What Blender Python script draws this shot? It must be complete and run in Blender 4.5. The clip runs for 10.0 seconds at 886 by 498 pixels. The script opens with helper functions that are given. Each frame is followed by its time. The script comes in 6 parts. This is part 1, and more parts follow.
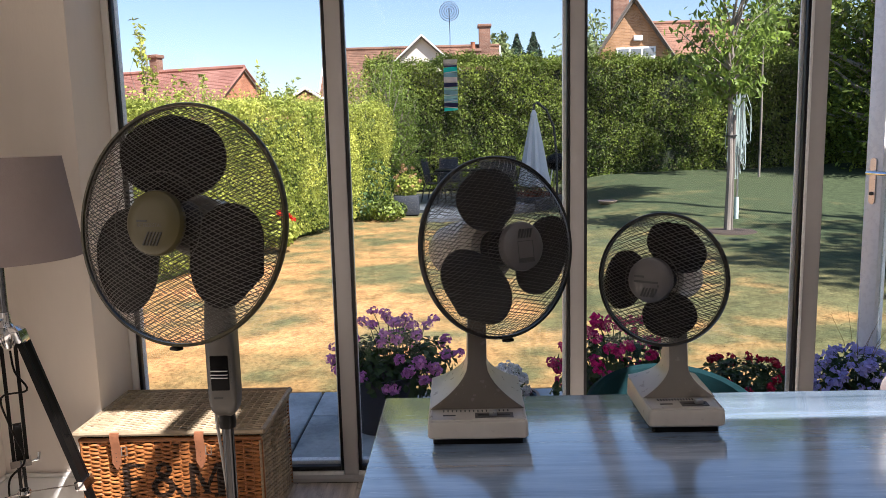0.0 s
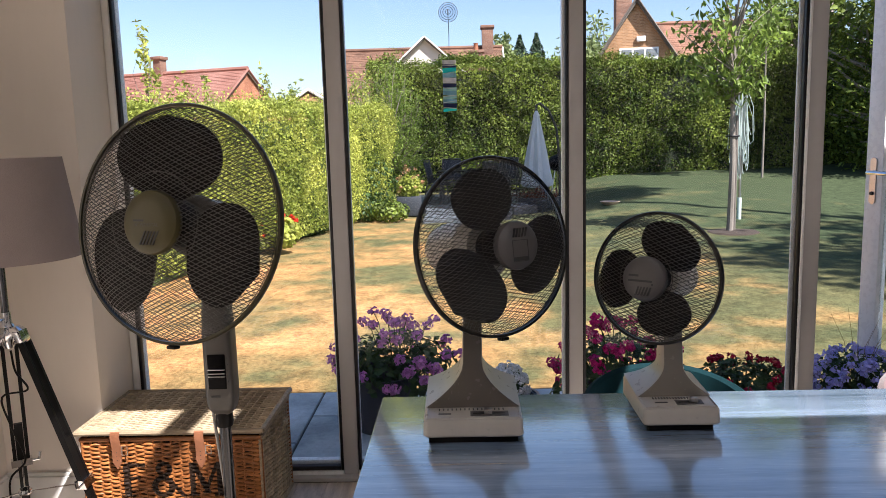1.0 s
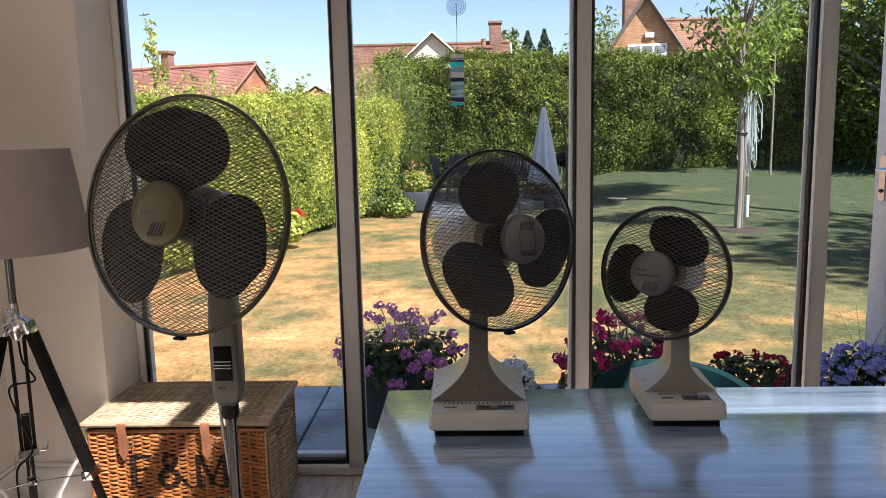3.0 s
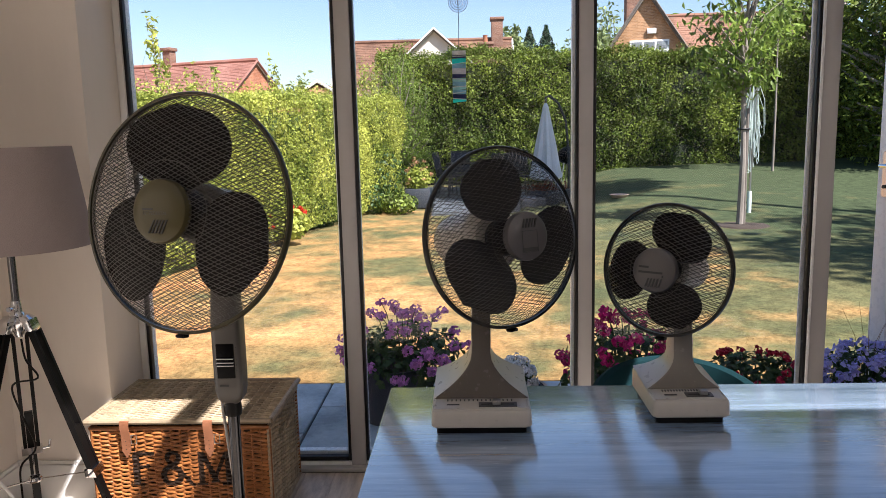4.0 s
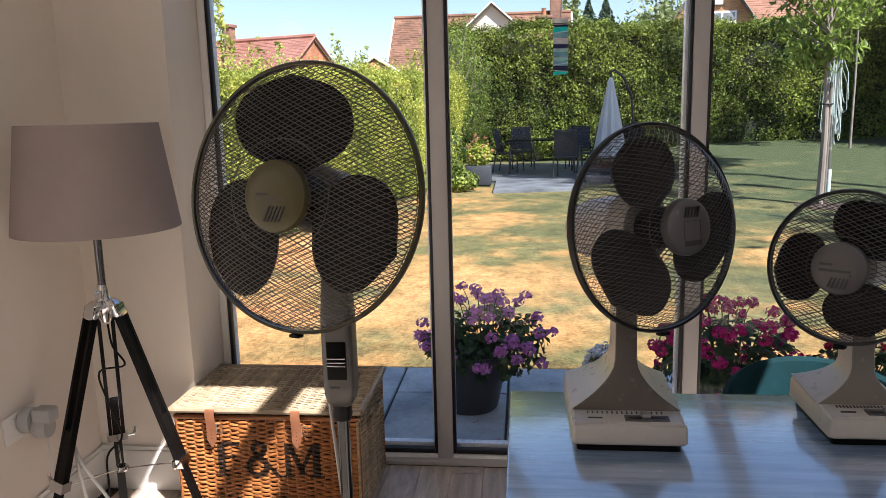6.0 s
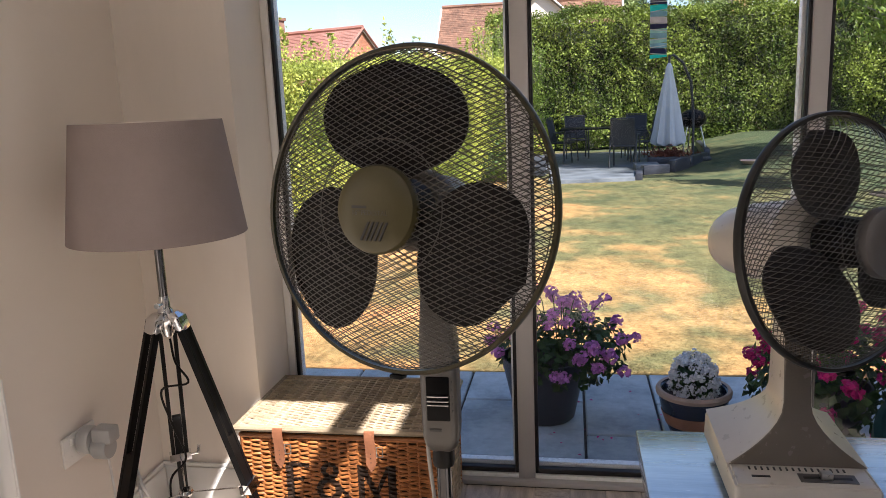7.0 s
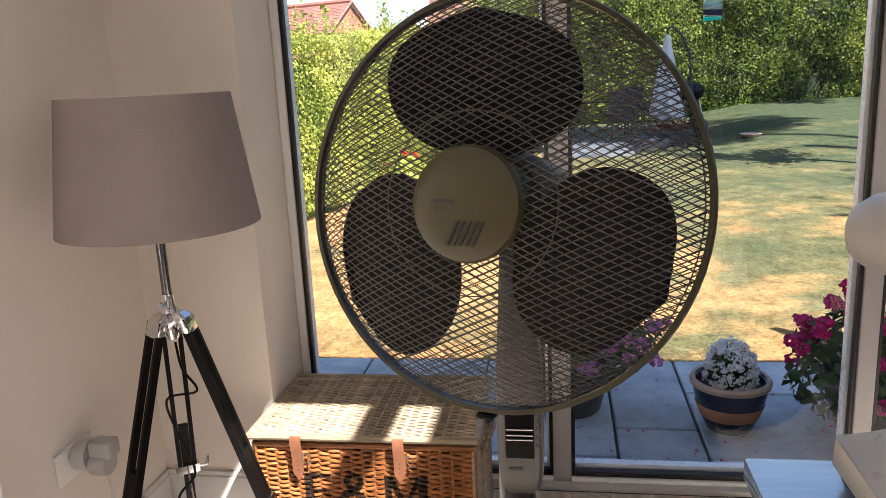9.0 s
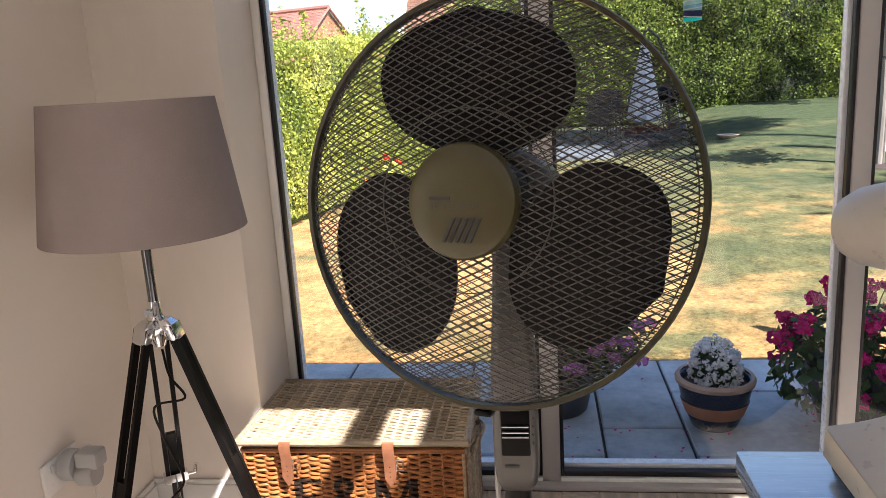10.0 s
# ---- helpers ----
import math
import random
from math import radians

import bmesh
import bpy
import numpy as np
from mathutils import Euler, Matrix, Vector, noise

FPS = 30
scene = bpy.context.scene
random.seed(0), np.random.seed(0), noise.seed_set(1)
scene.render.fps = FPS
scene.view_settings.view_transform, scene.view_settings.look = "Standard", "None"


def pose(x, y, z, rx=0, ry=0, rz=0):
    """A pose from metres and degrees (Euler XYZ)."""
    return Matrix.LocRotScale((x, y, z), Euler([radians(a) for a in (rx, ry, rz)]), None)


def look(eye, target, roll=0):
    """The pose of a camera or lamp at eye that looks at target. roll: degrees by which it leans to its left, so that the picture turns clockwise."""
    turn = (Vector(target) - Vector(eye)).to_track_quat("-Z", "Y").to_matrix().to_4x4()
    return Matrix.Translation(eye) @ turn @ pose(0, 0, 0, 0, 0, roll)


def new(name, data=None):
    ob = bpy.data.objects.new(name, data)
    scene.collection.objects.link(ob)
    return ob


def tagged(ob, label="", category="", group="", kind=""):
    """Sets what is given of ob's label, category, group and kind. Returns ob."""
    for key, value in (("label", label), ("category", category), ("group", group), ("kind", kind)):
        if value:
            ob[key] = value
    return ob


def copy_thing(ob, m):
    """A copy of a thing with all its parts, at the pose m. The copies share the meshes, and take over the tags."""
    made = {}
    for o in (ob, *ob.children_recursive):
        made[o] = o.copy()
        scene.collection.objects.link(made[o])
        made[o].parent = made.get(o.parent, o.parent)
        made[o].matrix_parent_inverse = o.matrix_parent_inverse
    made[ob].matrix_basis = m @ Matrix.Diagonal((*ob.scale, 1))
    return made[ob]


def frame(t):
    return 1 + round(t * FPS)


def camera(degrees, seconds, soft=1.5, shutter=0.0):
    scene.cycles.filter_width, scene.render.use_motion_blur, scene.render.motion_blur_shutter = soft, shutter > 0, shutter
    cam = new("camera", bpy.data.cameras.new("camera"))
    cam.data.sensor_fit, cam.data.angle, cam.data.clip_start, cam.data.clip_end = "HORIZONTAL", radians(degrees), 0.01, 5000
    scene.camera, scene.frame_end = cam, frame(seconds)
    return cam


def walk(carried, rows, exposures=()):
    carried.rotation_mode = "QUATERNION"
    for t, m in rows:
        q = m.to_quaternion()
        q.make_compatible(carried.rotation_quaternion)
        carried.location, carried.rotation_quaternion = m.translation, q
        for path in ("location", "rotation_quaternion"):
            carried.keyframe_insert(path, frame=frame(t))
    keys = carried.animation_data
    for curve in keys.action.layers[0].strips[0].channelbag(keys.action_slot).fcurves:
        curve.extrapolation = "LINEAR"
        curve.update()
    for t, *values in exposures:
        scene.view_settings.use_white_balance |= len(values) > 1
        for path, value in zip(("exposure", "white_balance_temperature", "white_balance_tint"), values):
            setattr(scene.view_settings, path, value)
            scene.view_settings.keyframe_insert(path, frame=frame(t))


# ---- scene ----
cam = camera(60.7, 10.0, soft=0.5)
PATH = [
    (0, (0.061, 0.004, 1.34), (0.018, 1.982, 1.052), -1.4),
    (0.5, (0.072, -0.001, 1.337), (0.025, 1.977, 1.05), -1.4),
    (1, (0.077, -0.004, 1.337), (0.025, 1.975, 1.052), -1.5),
    (1.5, (0.081, -0.005, 1.337), (0.018, 1.973, 1.048), -1.2),
    (2, (0.079, -0.003, 1.332), (0.011, 1.974, 1.036), -1.0),
    (2.5, (0.076, -0.002, 1.331), (0.01, 1.975, 1.036), -1.1),
    (4, (0.075, 0.001, 1.332), (0.001, 1.976, 1.028), -1.3),
    (4.5, (0.07, 0.003, 1.331), (-0.006, 1.976, 1.011), -1.3),
    (5, (0.054, 0.008, 1.33), (-0.035, 1.979, 1.002), -1.6),
    (5.5, (0.001, 0.056, 1.331), (-0.137, 2.021, 0.988), -1.9),
    (6, (-0.087, 0.17, 1.333), (-0.3, 2.126, 0.971), -1.4),
    (6.2, (-0.13, 0.222, 1.336), (-0.368, 2.174, 0.968), -1.4),
    (7.3, (-0.253, 0.43, 1.339), (-0.615, 2.358, 0.955), -2.9),
    (7.5, (-0.275, 0.458, 1.336), (-0.643, 2.386, 0.952), -3.2),
    (8, (-0.328, 0.525, 1.332), (-0.69, 2.45, 0.928), -3.4),
    (8.5, (-0.366, 0.572, 1.331), (-0.703, 2.496, 0.9), -2.9),
    (9, (-0.382, 0.596, 1.329), (-0.693, 2.52, 0.883), -2.8),
    (9.5, (-0.383, 0.598, 1.331), (-0.678, 2.526, 0.89), -3.2),
    (10, (-0.397, 0.59, 1.323), (-0.659, 2.525, 0.887), -3.4),
]
walk(cam, [(t, look(eye, target, roll)) for t, eye, target, roll in PATH], [(0.0, 1.78, 6100, 16), (5.0, 1.78, 6100, 16), (8.0, 2.1, 6100, 16), (10.0, 2.2, 6100, 16)])

# ---- light ----
SUN_UP = 52.0
SUN_WAY = Vector((0.562, -0.539, 1.0)).normalized()
world = bpy.data.worlds.new("world")
scene.world = world
world.use_nodes = True
sky = world.node_tree.nodes.new("ShaderNodeTexSky")
sky.sky_type, sky.sun_disc = "NISHITA", False
sky.sun_elevation = radians(SUN_UP)
sky.sun_rotation = math.atan2(SUN_WAY.x, SUN_WAY.y)
sky.air_density, sky.dust_density, sky.ozone_density = 1.0, 0.6, 1.6
backdrop_node = world.node_tree.nodes["Background"]
backdrop_node.inputs["Strength"].default_value = 0.054
world.node_tree.links.new(sky.outputs["Color"], backdrop_node.inputs["Color"])
sun = new("sun", bpy.data.lights.new("sun", "SUN"))
sun.data.energy, sun.data.angle, sun.data.color = 3.9, radians(0.53), (1.0, 0.94, 0.85)
sun.matrix_world = look(SUN_WAY * 60, (0, 0, 0))


# ---- materials ----
def mat(name, colour, rough=0.5, metal=0.0, vary=0.12, scale=8.0, bump=0.0, bump_scale=60.0, second=None,
        stretch=(1, 1, 1), island=0.0, piece=0.0, spec=0.5, coords="Object", sheen=0.0, through_light=0.0, coat=0.0, coat_ior=1.5):
    """A surface with colour that wanders at two scales, optional second colour, relief, and variation from piece to piece."""
    m = bpy.data.materials.new(name)
    m.use_nodes = True
    nt = m.node_tree
    n, l = nt.nodes, nt.links
    b = n["Principled BSDF"]
    b.inputs["Roughness"].default_value, b.inputs["Metallic"].default_value = rough, metal
    b.inputs["Specular IOR Level"].default_value = spec
    if coat:
        b.inputs["Coat Weight"].default_value, b.inputs["Coat Roughness"].default_value = coat, 0.13
        b.inputs["Coat IOR"].default_value = coat_ior
    if sheen:
        b.inputs["Sheen Weight"].default_value = sheen
    co = n.new("ShaderNodeTexCoord")
    mp = n.new("ShaderNodeMapping")
    mp.inputs["Scale"].default_value = stretch
    l.new(co.outputs[coords], mp.inputs["Vector"])
    big, fine = n.new("ShaderNodeTexNoise"), n.new("ShaderNodeTexNoise")
    big.inputs["Scale"].default_value, fine.inputs["Scale"].default_value = scale, scale * 9
    big.inputs["Detail"].default_value, fine.inputs["Detail"].default_value = 5, 3
    for t in (big, fine):
        l.new(mp.outputs["Vector"], t.inputs["Vector"])
    mixed = n.new("ShaderNodeMath")
    mixed.operation = "MULTIPLY_ADD"
    mixed.inputs[1].default_value = 0.35
    l.new(fine.outputs["Fac"], mixed.inputs[0])
    l.new(big.outputs["Fac"], mixed.inputs[2])
    ramp = n.new("ShaderNodeValToRGB")
    dark = tuple(c * (1 - vary) for c in colour)
    light = tuple(min(1, c * (1 + vary)) for c in (second or colour))
    ramp.color_ramp.elements[0].position, ramp.color_ramp.elements[1].position = 0.45, 0.92
    ramp.color_ramp.elements[0].color, ramp.color_ramp.elements[1].color = (*dark, 1), (*light, 1)
    l.new(mixed.outputs[0], ramp.inputs["Fac"])
    out = ramp.outputs["Color"]
    for amount, node, sock in ((island, "ShaderNodeNewGeometry", "Random Per Island"), (piece, "ShaderNodeObjectInfo", "Random")):
        if amount:
            src = n.new(node)
            rng = n.new("ShaderNodeMapRange")
            rng.inputs["To Min"].default_value, rng.inputs["To Max"].default_value = 1 - amount, 1 + amount
            l.new(src.outputs[sock], rng.inputs["Value"])
            hsv = n.new("ShaderNodeHueSaturation")
            l.new(rng.outputs["Result"], hsv.inputs["Value"])
            l.new(out, hsv.inputs["Color"])
            out = hsv.outputs["Color"]
    l.new(out, b.inputs["Base Color"])
    if rough > 0.12:
        rr = n.new("ShaderNodeMapRange")
        rr.inputs["To Min"].default_value, rr.inputs["To Max"].default_value = max(0.03, rough - 0.08), min(1, rough + 0.08)
        l.new(fine.outputs["Fac"], rr.inputs["Value"])
        l.new(rr.outputs["Result"], b.inputs["Roughness"])
    if bump:
        bt = n.new("ShaderNodeTexNoise")
        bt.inputs["Scale"].default_value, bt.inputs["Detail"].default_value = bump_scale, 4
        l.new(mp.outputs["Vector"], bt.inputs["Vector"])
        bn = n.new("ShaderNodeBump")
        bn.inputs["Strength"].default_value, bn.inputs["Distance"].default_value = min(1, bump), 0.004
        l.new(bt.outputs["Fac"], bn.inputs["Height"])
        l.new(bn.outputs["Normal"], b.inputs["Normal"])
    if through_light:
        tr = n.new("ShaderNodeBsdfTranslucent")
        mx = n.new("ShaderNodeMixShader")
        mx.inputs[0].default_value = through_light
        l.new(out, tr.inputs["Color"])
        l.new(b.outputs[0], mx.inputs[1])
        l.new(tr.outputs[0], mx.inputs[2])
        l.new(mx.outputs[0], n["Material Output"].inputs["Surface"])
    return m


def glass_mat(name, tint=(1, 1, 1), gloss=0.02):
    m = bpy.data.materials.new(name)
    m.use_nodes = True
    nt = m.node_tree
    nt.nodes.remove(nt.nodes["Principled BSDF"])
    clear, shine, fr, mx = (nt.nodes.new("ShaderNodeBsdf" + k) if k[0] in "TG" else nt.nodes.new("ShaderNode" + k)
                            for k in ("Transparent", "Glossy", "Fresnel", "MixShader"))
    clear.inputs["Color"].default_value = (*tint, 1)
    shine.inputs["Roughness"].default_value = gloss
    fr.inputs["IOR"].default_value = 1.3
    nt.links.new(fr.outputs[0], mx.inputs[0])
    nt.links.new(clear.outputs[0], mx.inputs[1])
    nt.links.new(shine.outputs[0], mx.inputs[2])
    nt.links.new(mx.outputs[0], nt.nodes["Material Output"].inputs["Surface"])
    return m


M = dict(
    wall=mat("warm_white_plaster", (0.83, 0.76, 0.68), 0.42, vary=0.03, scale=2.5, bump=0.12, bump_scale=90, coords="Generated"),
    white=mat("white_paint", (0.80, 0.79, 0.76), 0.35, vary=0.03, scale=4, bump=0.05),
    frame=mat("shade_greyed_frame_paint", (0.45, 0.43, 0.415), 0.35, vary=0.04, scale=5),
    bead=mat("white_upvc", (0.86, 0.86, 0.84), 0.28, vary=0.02, scale=6),
    gasket=mat("black_rubber", (0.012, 0.011, 0.013), 0.45, vary=0.2, scale=30),
    glass=glass_mat("window_glass"),
    oak=mat("pale_oak_board", (0.38, 0.32, 0.26), 0.42, vary=0.22, scale=3, stretch=(14, 1, 14), bump=0.25, bump_scale=14, piece=0.14, second=(0.50, 0.43, 0.355)),
    table=mat("blue_grey_stained_ash", (0.19, 0.28, 0.39), 0.24, vary=0.25, scale=3, stretch=(1, 16, 14), bump=0.10, bump_scale=9, second=(0.285, 0.38, 0.51), spec=0.8, coat=1.0, coat_ior=2.9),
    teal=mat("teal_velvet", (0.002, 0.024, 0.030), 0.85, vary=0.2, scale=14, bump=0.2, bump_scale=300, spec=0.2),
    blush=mat("blush_velvet", (0.15, 0.10, 0.10), 0.85, vary=0.12, scale=14, bump=0.2, bump_scale=300, sheen=0.4),
    black=mat("black_lacquer", (0.0035, 0.003, 0.003), 0.42, vary=0.25, scale=12, bump=0.06, bump_scale=120, spec=0.14),
    chrome=mat("chrome", (0.75, 0.75, 0.76), 0.12, 1.0, vary=0.03, scale=10),
    dark_chrome=mat("dark_chrome", (0.20, 0.20, 0.205), 0.14, 1.0, vary=0.05, scale=10),
    black_chrome=mat("black_chrome", (0.05, 0.05, 0.052), 0.13, 1.0, vary=0.05, scale=10),
    steel=mat("satin_steel", (0.48, 0.48, 0.48), 0.3, 1.0, vary=0.06, scale=20),
    linen=mat("mushroom_linen_shade", (0.34, 0.28, 0.265), 0.9, vary=0.06, scale=6, bump=0.35, bump_scale=420, through_light=0.18),
    shade_in=mat("pale_shade_lining", (0.72, 0.66, 0.60), 0.8, vary=0.05, scale=8),
    cream=mat("aged_cream_plastic", (0.46, 0.43, 0.38), 0.3, vary=0.05, scale=6, second=(0.50, 0.465, 0.405), bump=0.05, bump_scale=300),
    grey_pl=mat("warm_grey_plastic", (0.085, 0.078, 0.074), 0.42, vary=0.06, scale=8, bump=0.05, bump_scale=300),
    olive=mat("dull_gold_plastic", (0.064, 0.055, 0.023), 0.38, vary=0.06, scale=7, bump=0.04, bump_scale=260, spec=0.3),
    ped=mat("taupe_plastic", (0.055, 0.051, 0.045), 0.4, vary=0.07, scale=8, bump=0.05, bump_scale=260),
    rim=mat("olive_grey_rim", (0.042, 0.037, 0.019), 0.34, vary=0.1, scale=14, spec=0.3),
    rimdark=mat("dark_grey_rim", (0.026, 0.025, 0.023), 0.38, vary=0.1, scale=14, spec=0.2),
    wire=mat("grey_coated_wire", (0.060, 0.056, 0.048), 0.32, 0.15, vary=0.12, scale=25),
    blade=mat("smoky_black_blade", (0.0085, 0.0072, 0.0075), 0.48, vary=0.15, scale=9, bump=0.05, bump_scale=200, spec=0.14),
    smoke=mat("translucent_smoke_blade", (0.045, 0.043, 0.043), 0.4, vary=0.12, scale=9, bump=0.05, bump_scale=200, spec=0.25, through_light=0.4),
    clear_ring=mat("clear_vinyl_ring", (0.85, 0.87, 0.88), 0.2, vary=0.05, scale=20, through_light=0.75),
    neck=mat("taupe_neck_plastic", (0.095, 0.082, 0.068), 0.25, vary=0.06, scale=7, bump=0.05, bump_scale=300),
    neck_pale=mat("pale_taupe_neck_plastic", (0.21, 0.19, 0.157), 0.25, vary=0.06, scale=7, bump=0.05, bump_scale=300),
    ink=mat("black_print", (0.02, 0.02, 0.02), 0.5, vary=0.1, scale=30),
    dark_panel=mat("dark_switch_panel", (0.003, 0.003, 0.0035), 0.4, vary=0.15, scale=20, spec=0.08),
    tan=mat("tan_leather", (0.24, 0.095, 0.045), 0.55, vary=0.18, scale=18, bump=0.3, bump_scale=220),
    cable=mat("white_flex", (0.72, 0.70, 0.66), 0.4, vary=0.05, scale=20),
    greycable=mat("grey_flex", (0.30, 0.29, 0.27), 0.4, vary=0.08, scale=20),
    socket=mat("white_socket_plastic", (0.78, 0.76, 0.72), 0.3, vary=0.03, scale=10),
    adapter=mat("grey_adapter_plastic", (0.42, 0.42, 0.41), 0.35, vary=0.05, scale=10),
    slab=mat("grey_sandstone_slab", (0.31, 0.355, 0.37), 0.62, vary=0.28, scale=3.5, bump=0.5, bump_scale=22, piece=0.14, second=(0.41, 0.45, 0.455)),
    joint=mat("dark_mortar", (0.055, 0.05, 0.045), 0.9, vary=0.3, scale=30, bump=0.5),
    terracotta=mat("terracotta", (0.36, 0.15, 0.075), 0.75, vary=0.2, scale=9, bump=0.3, bump_scale=70),
    glaze=mat("blue_black_glaze", (0.012, 0.02, 0.042), 0.2, vary=0.35, scale=8),
    buff=mat("buff_clay", (0.42, 0.30, 0.22), 0.7, vary=0.15, scale=12, bump=0.3),
    planter=mat("dark_planter", (0.03, 0.032, 0.04), 0.4, vary=0.3, scale=8, bump=0.2),
    soil=mat("potting_soil_and_gap_shade", (0.04, 0.028, 0.02), 0.95, vary=0.4, scale=40, bump=1.0, bump_scale=80),
    bark=mat("grey_bark", (0.21, 0.185, 0.155), 0.85, vary=0.3, scale=9, stretch=(1, 1, 0.25), bump=0.9, bump_scale=40),
    stake=mat("weathered_stake", (0.15, 0.13, 0.11), 0.85, vary=0.25, scale=9, stretch=(1, 1, 0.2), bump=0.5),
    leaf_dark=mat("beech_hedge_leaf", (0.031, 0.074, 0.011), 0.45, vary=0.4, scale=0.9, island=0.55, second=(0.16, 0.205, 0.033), through_light=0.3, spec=0.2),
    leaf_lime=mat("privet_leaf", (0.20, 0.29, 0.045), 0.5, vary=0.3, scale=1.1, island=0.45, second=(0.45, 0.46, 0.10), through_light=0.4, spec=0.2),
    leaf_tree=mat("fresh_cherry_leaf", (0.115, 0.19, 0.034), 0.48, vary=0.25, scale=2, island=0.4, second=(0.22, 0.30, 0.055), through_light=0.45, spec=0.3),
    leaf_plant=mat("geranium_leaf", (0.045, 0.085, 0.025), 0.55, vary=0.3, scale=12, island=0.4, through_light=0.25, spec=0.3),
    leaf_far=mat("far_tree_leaf", (0.15, 0.21, 0.08), 0.6, vary=0.3, scale=0.7, island=0.35, second=(0.25, 0.30, 0.13), through_light=0.35, spec=0.2),
    conifer=mat("blue_green_conifer", (0.04, 0.07, 0.042), 0.6, vary=0.3, scale=0.8, island=0.45, second=(0.06, 0.10, 0.055), through_light=0.15, spec=0.2),
    # hedge cores: shade between leaves is in the colour, brighter for the sunlit hedge
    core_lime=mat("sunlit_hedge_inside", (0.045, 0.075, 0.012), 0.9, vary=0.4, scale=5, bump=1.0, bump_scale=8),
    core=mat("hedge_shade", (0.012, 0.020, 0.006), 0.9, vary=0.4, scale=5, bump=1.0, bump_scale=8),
    grass_blade=mat("dry_grass_blade", (0.22, 0.165, 0.06), 0.6, vary=0.3, scale=0.8, island=0.4, second=(0.36, 0.25, 0.10), through_light=0.3, spec=0.2),
    purple=mat("mauve_petal", (0.60, 0.24, 0.55), 0.6, vary=0.15, scale=20, island=0.3, through_light=0.35, spec=0.2),
    magenta=mat("magenta_petal", (0.55, 0.02, 0.18), 0.6, vary=0.15, scale=20, island=0.3, through_light=0.35, spec=0.2),
    crimson=mat("crimson_petal", (0.42, 0.012, 0.05), 0.6, vary=0.15, scale=20, island=0.35, through_light=0.3, spec=0.2),
    redp=mat("scarlet_petal", (0.65, 0.03, 0.02), 0.6, vary=0.15, scale=20, island=0.3, through_light=0.35, spec=0.2),
    whitep=mat("white_petal", (0.87, 0.87, 0.86), 0.6, vary=0.06, scale=20, island=0.1, through_light=0.35, spec=0.2),
    bluep=mat("lilac_blue_petal", (0.50, 0.48, 0.82), 0.6, vary=0.15, scale=20, island=0.3, through_light=0.35, spec=0.2),
    orange=mat("rusty_orange_plume", (0.34, 0.19, 0.10), 0.6, vary=0.2, scale=20, island=0.35, through_light=0.3, spec=0.2),
    orangetile=mat("orange_clay_tile", (0.17, 0.082, 0.05), 0.8, vary=0.22, scale=0.9, bump=0.3, island=0.18, second=(0.24, 0.12, 0.075)),
    tile=mat("plain_clay_tile", (0.12, 0.057, 0.033), 0.8, vary=0.25, scale=0.9, bump=0.3, island=0.25, second=(0.175, 0.092, 0.056)),
    redtile=mat("red_clay_tile", (0.215, 0.088, 0.062), 0.8, vary=0.15, scale=0.8, bump=0.3, island=0.08, second=(0.265, 0.13, 0.098)),
    render=mat("cream_render", (0.68, 0.63, 0.54), 0.85, vary=0.06, scale=1.2, bump=0.2),
    canvas=mat("off_white_parasol_canvas", (0.60, 0.61, 0.62), 0.85, vary=0.06, scale=3, bump=0.25, bump_scale=60, through_light=0.2),
    metal_dk=mat("dark_garden_metal", (0.035, 0.037, 0.04), 0.5, 0.3, vary=0.2, scale=12),
    mesh_dk=mat("dark_textile_mesh", (0.022, 0.024, 0.028), 0.7, vary=0.15, scale=20, bump=0.3, bump_scale=200),
    zinc=mat("blue_grey_trough", (0.03, 0.036, 0.045), 0.55, vary=0.15, scale=6, bump=0.15),
    far_pane=mat("sky_grey_window_pane", (0.20, 0.22, 0.23), 0.15, vary=0.4, scale=2.5),
    # terrace slate, darkened so that the shade lying there is in its colour
    slate=mat("shade_darkened_slate", (0.07, 0.082, 0.092), 0.5, vary=0.25, scale=3, bump=0.4, bump_scale=20, second=(0.115, 0.13, 0.142)),
    rusty=mat("rusty_red_leaf", (0.16, 0.05, 0.03), 0.6, vary=0.3, scale=12, island=0.4, through_light=0.25, spec=0.2),
    mint=mat("mint_line", (0.50, 0.60, 0.56), 0.5, vary=0.1, scale=10),
)



